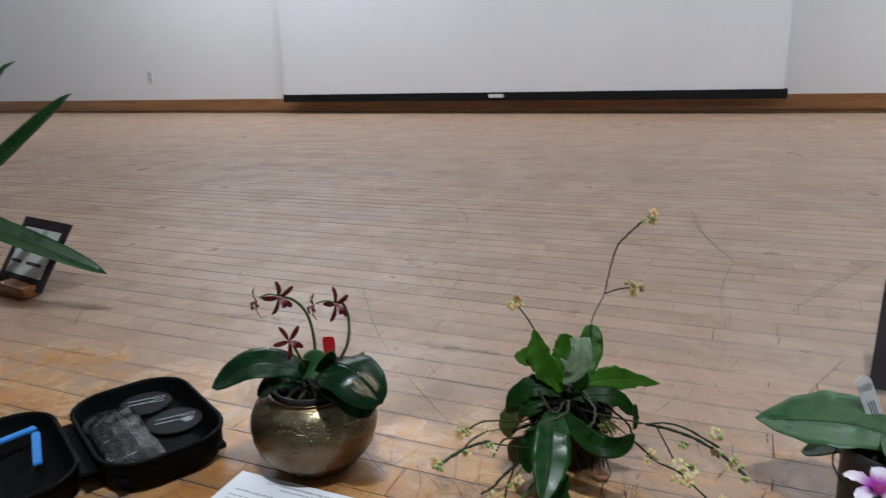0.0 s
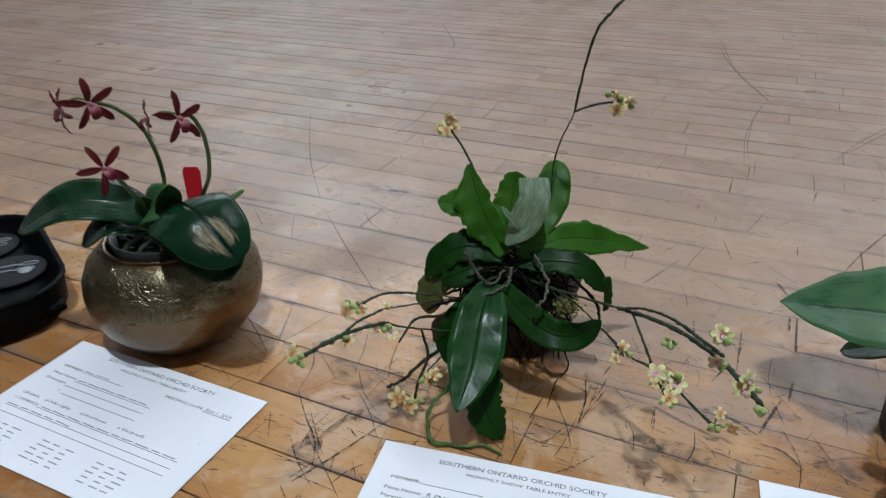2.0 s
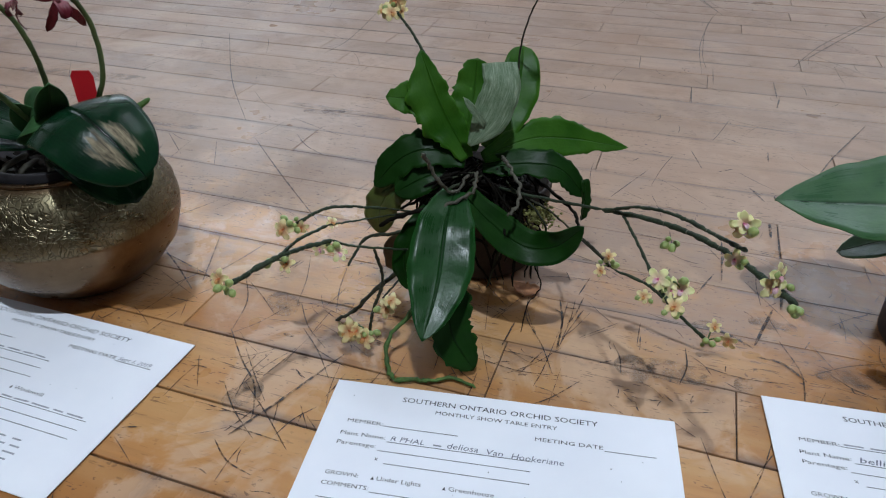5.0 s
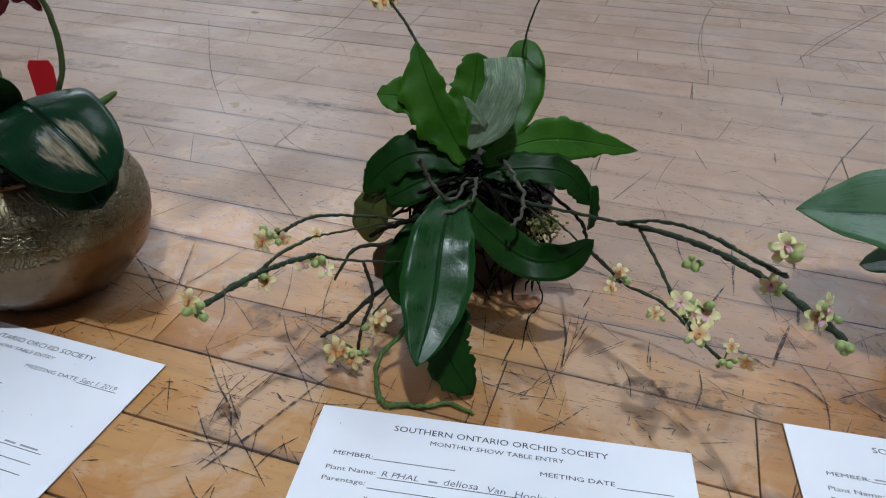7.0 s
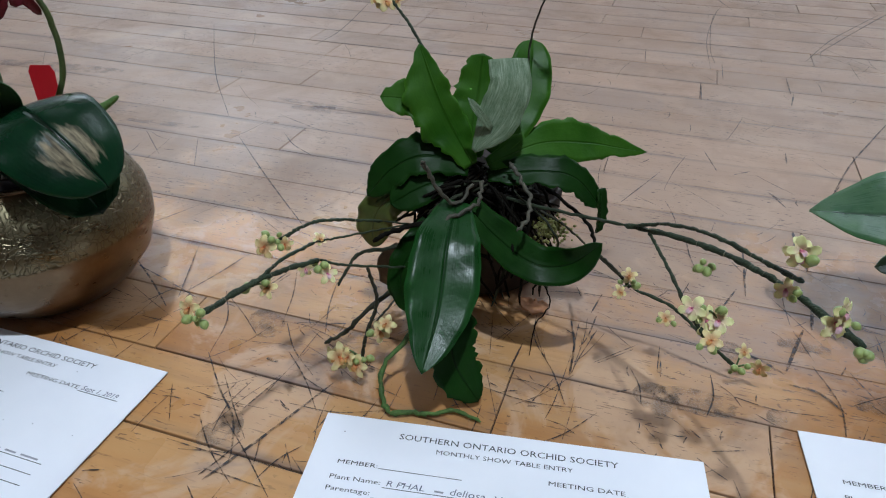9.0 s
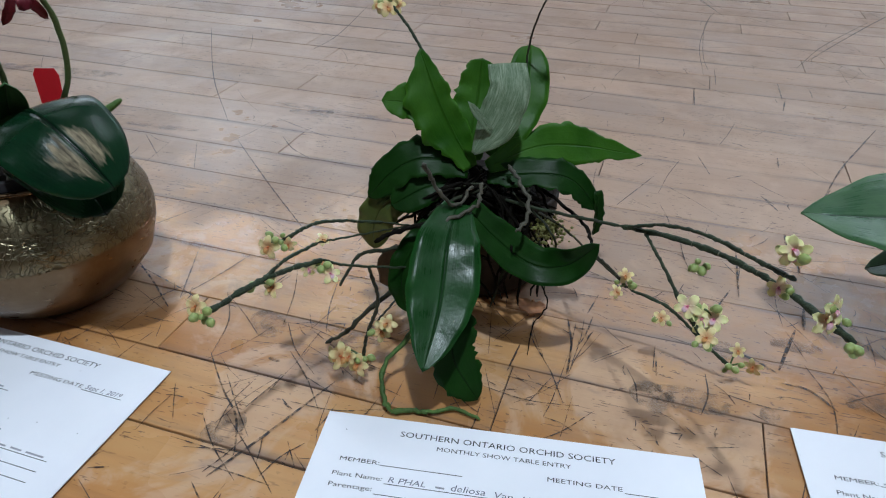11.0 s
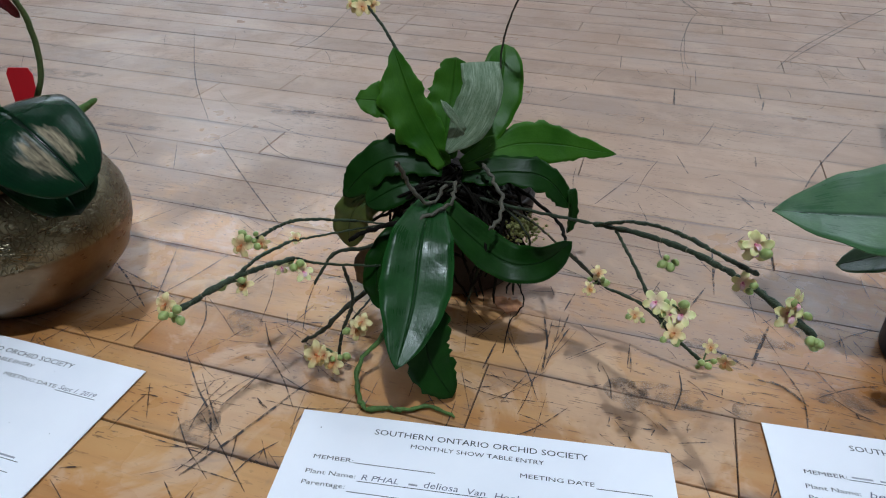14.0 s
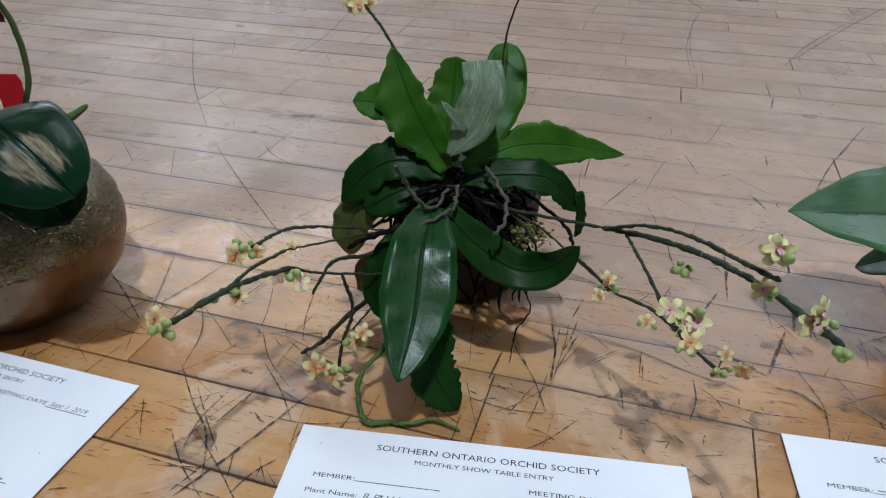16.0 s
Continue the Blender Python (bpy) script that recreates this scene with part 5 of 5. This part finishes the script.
OUTLINE = plain("pale_grey_print", (0.36, 0.38, 0.41), 0.5, 0, 100, 0.1, 0)
DISCS = ((-0.074, 0.020), (0.014, 0.034), (-0.052, -0.034))
kit = thing("open_case", pose(-0.386, 0.851, 0.001, 0, 0, -50), "open black zip case holding felt discs and steel tools", "case")
W, H, D = 0.236, 0.158, 0.045
body = part("tray", shell(W, H, D), CASE, kit)
part("zip", cord(W, H, D - 0.002, 0.0024), CASE, body, "black zip edge")
net = bmesh.new()
grid = [[net.verts.new((-0.095 + 0.185 * i / 24, -0.066 + 0.066 * j / 12, 0.0246 + 0.012 * math.sin(math.pi * i / 24) ** 0.6 * math.sin(math.pi * (0.08 + 0.8 * j / 12)) + 0.0012 * math.sin(i * 1.1 + 0.5 * j) + 0.0008 * math.sin(j * 1.9)))
         for i in range(25)] for j in range(13)]
for j in range(12):
    for i in range(24):
        net.faces.new((grid[j][i], grid[j][i + 1], grid[j + 1][i + 1], grid[j + 1][i]))
part("net_pocket", net, NET, body, "shiny black net pocket")
part("lining", boxed((W - 0.02, H - 0.02, 0.008), pose(0, 0, 0.0195), 0.0015), CASE_GLOSS, body, "shiny black lining")
lid = part("lid", shell(W, H, 0.038), CASE, kit)
lid.matrix_basis = pose(-0.030, -0.174, 0.0, 0, 0, 0)
part("zip", cord(W, H, 0.036, 0.0024), CASE, lid, "black zip edge")
part("lid_strap", boxed((0.012, 0.11, 0.004), pose(-0.045, 0.0, 0.036, 0, 0, 12), 0.001), BLUE, lid, "bright blue webbing strap", False)
part("lid_strap", boxed((0.09, 0.010, 0.004), pose(0.0, 0.045, 0.034, 0, 0, -8), 0.001), BLUE, lid, "bright blue webbing strap", False)
part("hinge", boxed((0.15, 0.022, 0.004), pose(0, -0.088, 0.030), 0.0015), CASE, kit, "fabric hinge", False)
for i, (x, y) in enumerate(DISCS):
    disc = thing("felt_disc", kit.matrix_basis @ pose(x, y, 0.0245 + 0.003 * (i == 1), 0, 0, 62), "dark felt patch with white tool outlines lying in the case", "pad", "patches in the case")
    part("pad", turned([(0, 0), (0.033, 0), (0.036, 0.001), (0.036, 0.0025), (0.0335, 0.0035), (0, 0.0035)], 40), FELT, disc)
    for k in range(2):
        if i == 2:
            break
        y0, ln = (0.007 - 0.012 * k, 0.026)
        part("tool_outline", tube([(-ln, y0 - 0.004, 0.0042), (-0.004, y0 + 0.001, 0.0042), (0.004, y0 + 0.004, 0.0042)], 0.0009, 0.0009, 4, 5), OUTLINE, disc, "white printed outline")
        loop = [(0.004, y0 + 0.002, 0.0042), (0.014, y0 + 0.008, 0.0042), (0.023, y0 + 0.009, 0.0042), (0.024, y0 + 0.004, 0.0042), (0.014, y0 + 0.002, 0.0042), (0.004, y0 + 0.002, 0.0042)]
        part("tool_outline", tube(loop, 0.0006, 0.0006, 4, 5), OUTLINE, disc, "white printed outline")
    if i == 1:
        part("mirror_print", turned([(0, 0.0036), (0.0068, 0.0036), (0.0070, 0.0041), (0, 0.0043)], 20, pose(0.017, -0.003, 0)), OUTLINE, disc, "round white printed mirror")

# ---- marks on the boards ----


def mark(bm, pts, width, z=0.0009):
    """A flat stroke on the boards that thins at both ends."""
    way = glide([(x, y, z) for x, y in pts], 6)
    n = len(way) - 1
    prev = None
    for i, p in enumerate(way):
        tan = (way[min(i + 1, n)] - way[max(i - 1, 0)]).normalized()
        side = Vector((-tan.y, tan.x, 0)) * width * 0.5 * (0.35 + 0.65 * math.sin(math.pi * min(1, max(0.0, i / n * 1.0))) ** 0.5)
        pair = (bm.verts.new(p + side), bm.verts.new(p - side))
        if prev:
            bm.faces.new((prev[0], prev[1], pair[1], pair[0]))
        prev = pair


def stuff(name, bm, material, z=0.0):
    labels = {"scuffs": "dark rubber scuffs", "scratches": "fine dark scratches and pecks", "blue_scuffs": "faint blue-grey rubs", "smears_and_shade": "painted stem shadow and dull grey smear marks"}
    return tagged(link_mesh(name, bm, material, False), labels[name] + " worn into the pale stage boards", "floor marks", "", "stuff")


bm = bmesh.new()
mark(bm, [(0.076, 0.683), (0.037, 0.640), (0.009, 0.612)], 0.00198, 0.0011)
mark(bm, [(-0.010, 0.717), (0.005, 0.681), (0.017, 0.658), (0.021, 0.635), (0.021, 0.623)], 0.00132, 0.0011)
mark(bm, [(0.030, 0.709), (0.038, 0.705)], 0.0033, 0.0011)
mark(bm, [(0.807, 2.217), (0.731, 1.844), (0.717, 1.579)], 0.0022, 0.0011)
mark(bm, [(0.768, 2.219), (0.853, 2.239)], 0.00165, 0.0011)
mark(bm, [(1.293, 1.795), (0.972, 1.532), (0.730, 1.318)], 0.0022, 0.0011)
for width, way in (
        (0.0022, [(0.405, 0.821), (0.379, 0.756)]),
        (0.0042, [(0.403, 0.716), (0.386, 0.695), (0.371, 0.676)]),
        (0.004, [(0.422, 0.740), (0.409, 0.715)]),
        (0.005, [(0.460, 0.845), (0.450, 0.820)]),
        (0.003, [(0.472, 0.914), (0.474, 0.886)]),
        (0.0008, [(0.397, 0.755), (0.408, 0.700)]),
        (0.0035, [(0.367, 0.664), (0.382, 0.656), (0.390, 0.637)]),
        (0.004, [(0.348, 0.697), (0.359, 0.687), (0.368, 0.674)]),
        (0.0016, [(0.464, 0.837), (0.441, 0.784)]),
        (0.001, [(0.412, 0.672), (0.415, 0.643)]),
        (0.0015, [(0.376, 0.766), (0.352, 0.740)]),
        (0.0012, [(0.292, 0.691), (0.287, 0.676)]),
        (0.0012, [(0.548, 0.925), (0.517, 0.893)]),
        (0.001, [(0.387, 0.807), (0.390, 0.787)]),
        (0.0007, [(0.247, 0.692), (0.282, 0.708)]),
        (0.0012, [(0.272, 0.766), (0.258, 0.744)]),
        (0.0022, [(0.242, 0.739), (0.238, 0.710), (0.228, 0.681)]),
        (0.0007, [(0.247, 0.734), (0.237, 0.707), (0.229, 0.681)]),
        (0.0006, [(0.258, 0.725), (0.239, 0.698), (0.229, 0.681)]),
        (0.0006, [(0.254, 0.738), (0.246, 0.716), (0.232, 0.687)]),
        (0.0012, [(0.261, 0.740), (0.250, 0.719)]),
        (0.0005, [(0.262, 0.721), (0.244, 0.701), (0.231, 0.691)]),
        (0.0006, [(0.234, 0.701), (0.215, 0.661), (0.205, 0.644)]),
        (0.0007, [(0.217, 0.678), (0.198, 0.657)]),
        (0.0006, [(0.249, 0.691), (0.277, 0.703)]),
        (0.0006, [(0.188, 0.657), (0.209, 0.666), (0.231, 0.681)]),
        (0.0009, [(0.218, 0.744), (0.212, 0.718), (0.218, 0.685), (0.220, 0.655)]),
        (0.0006, [(0.214, 0.734), (0.215, 0.702), (0.219, 0.682)]),
        (0.0014, [(0.203, 0.714), (0.189, 0.686)]),
        (0.0005, [(0.175, 0.690), (0.176, 0.646)]),
        (0.0006, [(0.187, 0.749), (0.179, 0.704)]),
        (0.0008, [(0.244, 0.654), (0.260, 0.648)]),
        (0.001, [(0.254, 0.664), (0.264, 0.666)]),
        (0.0007, [(0.147, 0.678), (0.155, 0.654)]),
        (0.0022, [(0.702, 1.290), (0.788, 1.384), (0.875, 1.461), (0.957, 1.530)]),
        (0.0024, [(0.521, 0.896), (0.581, 0.966), (0.635, 1.020), (0.682, 1.066)]),
        (0.0028, [(0.642, 1.226), (0.619, 1.167)]),
        (0.003, [(0.623, 1.167), (0.601, 1.129)]),
        (0.0011, [(0.702, 1.601), (0.608, 1.416), (0.554, 1.266)]),
        (0.0013, [(0.580, 1.290), (0.555, 1.225)]),
        (0.0013, [(0.519, 1.210), (0.498, 1.154)]),
        (0.0013, [(0.493, 1.362), (0.473, 1.302)]),
        (0.0016, [(0.445, 1.008), (0.440, 0.962)]),
        (0.0026, [(0.529, 0.998), (0.518, 0.973)]),
        (0.0012, [(0.382, 0.963), (0.354, 0.934), (0.326, 0.905)]),
        (0.003, [(0.471, 0.916), (0.476, 0.897)]),
        (0.0014, [(0.454, 0.953), (0.473, 0.959)]),
        (0.001, [(0.740, 1.322), (0.757, 1.281), (0.775, 1.225)]),
        (0.0014, [(-0.177, 1.529), (-0.125, 1.291), (-0.076, 1.131)]),
        (0.0014, [(-0.055, 1.075), (-0.008, 0.971), (0.038, 0.875)]),
        (0.0016, [(-0.093, 0.835), (-0.071, 0.802), (-0.052, 0.770)]),
        (0.0012, [(-0.094, 0.830), (-0.059, 0.802), (-0.031, 0.778)]),
        (0.001, [(-0.047, 0.855), (-0.046, 0.781)]),
        (0.0009, [(-0.098, 1.071), (-0.086, 1.003)]),
        (0.0009, [(-0.099, 0.889), (-0.063, 0.921)]),
        (0.001, [(-0.160, 1.095), (-0.130, 1.034)]),
        (0.0012, [(0.016, 0.787), (0.031, 0.807)])):      # the plainest scratches, singly
    mark(bm, way, min(width, 0.0008 + 0.4 * width), 0.0011)
stuff("scuffs", bm, SCUFF)
bm = bmesh.new()
mark(bm, [(0.719, 1.622), (0.656, 1.516), (0.591, 1.360), (0.570, 1.289)], 0.0011, 0.0009)
mark(bm, [(0.741, 1.766), (0.738, 1.630), (0.805, 1.459), (0.849, 1.336)], 0.0011, 0.0009)
mark(bm, [(0.743, 1.413), (0.774, 1.299), (0.795, 1.220)], 0.00099, 0.0009)
mark(bm, [(0.040, 0.688), (0.022, 0.664)], 0.0011, 0.0009)
mark(bm, [(0.023, 0.687), (0.012, 0.668), (0.007, 0.646)], 0.00077, 0.0009)
mark(bm, [(0.092, 0.653), (0.070, 0.637)], 0.00088, 0.0009)
mark(bm, [(0.088, 0.715), (0.054, 0.741), (0.029, 0.749)], 0.00066, 0.0009)
mark(bm, [(-0.018, 0.643), (0.010, 0.631), (0.021, 0.626)], 0.00088, 0.0009)
mark(bm, [(0.057, 0.717), (0.042, 0.691), (0.034, 0.676)], 0.00066, 0.0009)
mark(bm, [(0.079, 1.682), (0.033, 1.486), (-0.003, 1.404)], 0.00165, 0.0009)
mark(bm, [(-0.762, 1.447), (-0.765, 1.381), (-0.737, 1.307)], 0.0022, 0.0009)
mark(bm, [(0.774, 2.119), (0.738, 1.907), (0.720, 1.625)], 0.00275, 0.0009)
mark(bm, [(0.031, 2.464), (0.078, 2.189), (0.072, 2.077)], 0.00275, 0.0009)
mark(bm, [(-0.043, 1.934), (-0.176, 1.991)], 0.0033, 0.0009)
mark(bm, [(-0.344, 2.453), (-0.617, 2.614), (-0.643, 2.342)], 0.00275, 0.0009)
rng = random.Random(61)
for _ in range(1300):      # small pecks and hair scratches all over
    c = Vector((rng.uniform(-1.0, 1.3), 0.5 + 1.9 * rng.random() ** 1.6, 0))
    a = rng.choice((rng.uniform(0, 3.14), radians(TURN) + rng.gauss(0, 0.25), radians(TURN) + 1.57 + rng.gauss(0, 0.3)))
    d = Vector((math.cos(a), math.sin(a), 0)) * rng.choice((0.003, 0.004, 0.005, 0.006, 0.012, 0.02, 0.035))
    e = Vector((-d.y, d.x, 0)) * rng.uniform(-0.25, 0.25)
    mark(bm, [(c - d)[:2], (c + e)[:2], (c + d)[:2]], rng.uniform(0.0004, 0.0011), 0.0009)
for _ in range(130):      # longer straight hair scratches, thickest round the plants
    c = Vector((rng.gauss(0.15, 0.45), 0.55 + 1.3 * rng.random() ** 1.5, 0))
    a = rng.choice((rng.gauss(0.9, 0.25), rng.gauss(2.2, 0.3), rng.uniform(0, 3.14)))
    d = Vector((math.cos(a), math.sin(a), 0)) * rng.uniform(0.012, 0.05)
    e = Vector((-d.y, d.x, 0)) * rng.uniform(-0.08, 0.08)
    mark(bm, [(c - d)[:2], (c + e)[:2], (c + d)[:2]], rng.uniform(0.0004, 0.0009), 0.0009)
for _ in range(250):      # the dense wear before the plants
    c = Vector((rng.uniform(-0.12, 0.52), rng.uniform(0.60, 0.80), 0))
    a = rng.choice((rng.gauss(0.9, 0.3), rng.gauss(2.1, 0.3), rng.gauss(-0.25, 0.2), rng.uniform(0, 3.14)))
    d = Vector((math.cos(a), math.sin(a), 0)) * rng.choice((0.003, 0.004, 0.006, 0.010, 0.016, 0.03))
    e = Vector((-d.y, d.x, 0)) * rng.uniform(-0.16, 0.16)
    mark(bm, [(c - d)[:2], (c + e)[:2], (c + d)[:2]], rng.uniform(0.0003, 0.0010), 0.0009)
stuff("scratches", bm, SCRATCH)
bm = bmesh.new()
mark(bm, [(-0.028, 1.189), (0.045, 1.154), (0.120, 1.122)], 0.014, 0.0007)
mark(bm, [(0.045, 0.905), (0.073, 0.935), (0.104, 0.974)], 0.00275, 0.0007)
mark(bm, [(-0.193, 1.131), (-0.150, 1.116), (-0.103, 1.103)], 0.012, 0.0007)
mark(bm, [(-0.075, 0.869), (-0.028, 0.847), (0.021, 0.830)], 0.008, 0.0007)
mark(bm, [(-0.464, 1.359), (-0.356, 1.328), (-0.251, 1.299)], 0.03, 0.0007)
mark(bm, [(-0.007, 1.159), (0.072, 1.136)], 0.02, 0.0007)
stuff("blue_scuffs", bm, BLUE_SCUFF)
bm = bmesh.new()
mark(bm, [(0.014, 0.760), (0.026, 0.746), (0.027, 0.731)], 0.022, 0.0005)
# painted shadow of the right-hand flower stems
mark(bm, [(0.269, 0.669), (0.280, 0.656), (0.283, 0.644)], 0.026, 0.0005)
mark(bm, [(0.338, 0.706), (0.348, 0.691)], 0.02, 0.0005)
mark(bm, [(0.005, 0.655), (0.018, 0.641)], 0.03, 0.0005)
mark(bm, [(0.142, 0.735), (0.138, 0.711)], 0.02, 0.0005)
mark(bm, [(0.349, 0.644), (0.343, 0.630)], 0.012, 0.0005)
mark(bm, [(0.334, 2.906), (0.393, 2.850)], 0.06, 0.0005)
# the first of these also paints in the flower stems' shadow
for x, y, r in ((0.300, 0.655, 0.024), (0.395, 0.700, 0.016), (0.420, 0.640, 0.020)):
    mark(bm, [(x - r, y + 0.3 * r), (x, y), (x + r, y - 0.45 * r)], r * 0.9, 0.0005)
stuff("smears_and_shade", bm, SMEAR_SHADE)


# ---- stage boards ----
floor = structure("floor", boxed((16, WALL_V - EDGE_V, 0.02), pose(-1, (WALL_V + EDGE_V) / 2, -0.0125)), GAP, "worn pale maple strip floor of the stage", "floor")
THICK = 0.0024
gaps = random.Random(5)


def board_box(length, gap):
    """One strip: a slim slab with eased upper edges; its origin is the middle of its top."""
    bm = bmesh.new()
    a, b, e = length / 2 - 0.0004, (PITCH - gap) / 2, 0.0004
    lo = [bm.verts.new((sx * a, sy * b, -THICK)) for sx, sy in ((-1, -1), (1, -1), (1, 1), (-1, 1))]
    mid = [bm.verts.new((sx * a, sy * b, -e)) for sx, sy in ((-1, -1), (1, -1), (1, 1), (-1, 1))]
    top = [bm.verts.new((sx * (a - e), sy * (b - e), 0)) for sx, sy in ((-1, -1), (1, -1), (1, 1), (-1, 1))]
    for g, h in ((lo, mid), (mid, top)):
        for i in range(4):
            bm.faces.new((g[i], g[(i + 1) % 4], h[(i + 1) % 4], h[i]))
    bm.faces.new(top)
    return bm


LENGTHS = (0.18, 0.26, 0.36, 0.48, 0.6, 0.74, 0.9, 1.1)
MESHES = {}
rng = random.Random(17)
rows_n = int((WALL_V - 0.01 - EDGE_V) / PITCH)
KNOWN = {2: (-0.6, 0.5), 3: (-0.66, 0.38), 4: (-0.52, 0.55), 5: (-0.32, -0.083, 0.074, 0.82), 6: (-0.6, 0.46), 7: (-0.5, 0.21, 0.9), 8: (-0.62, 0.36), 9: (-0.7, 0.112, 0.8), 10: (-0.4, 0.5), 15: (-0.5, 0.021, 0.6)}     # board ends that are plain to see, row by row
verts, faces = [], []
near = 0
for row in range(rows_n):
    v = LINE0 + PITCH * (row - 5) + PITCH / 2
    at = U0 + rng.uniform(0, 0.5)
    gap = gaps.choice((0.0009, 0.0013, 0.0019)) if row < 5 else gaps.choice((0.0003, 0.0003, 0.0004, 0.0006, 0.0010) if row < 15 else (0.0005, 0.0007, 0.0010, 0.0015, 0.0020))      # some joints have opened wider
    cuts = list(KNOWN.get(row, ()))
    while at < U1:
        length = rng.choice(LENGTHS[1:])
        if cuts and (len(cuts) < len(KNOWN[row]) or at + length > cuts[0] - 0.25):
            length = cuts.pop(0) - at
        mid = at + length / 2
        tilt = rng.uniform(-0.0002, 0.0002)
        if v < 1.75 and -1.9 < mid < 1.6 and near < 300:
            key = (round(length, 3), gap)
            if key not in MESHES:
                bm = board_box(length, gap)
                mesh = bpy.data.meshes.new("board")
                bm.to_mesh(mesh)
                bm.free()
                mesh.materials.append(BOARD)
                MESHES[key] = mesh
            ob = new("board", MESHES[key])
            ob.parent = floor
            ob.matrix_basis = pose(mid, v, tilt)
            near += 1
        else:
            a, b, e = length / 2 - 0.0004, (PITCH - 1.7 * gap) / 2, 0.0006
            k = len(verts)
            for da, z in ((0, -THICK), (0, -e), (e, 0)):
                for sx, sy in ((-1, -1), (1, -1), (1, 1), (-1, 1)):
                    verts.append((mid + sx * (a - da), v + sy * (b - da), z + tilt))
            for g in (0, 4):
                for i in range(4):
                    faces.append((k + g + i, k + g + (i + 1) % 4, k + g + 4 + (i + 1) % 4, k + g + 4 + i))
            faces.append((k + 8, k + 9, k + 10, k + 11))
        at += length
mesh = bpy.data.meshes.new("far_boards")
mesh.from_pydata(verts, [], faces)
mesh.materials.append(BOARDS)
far = tagged(new("far_boards", mesh), "", "", "", "stuff")
far.parent = floor
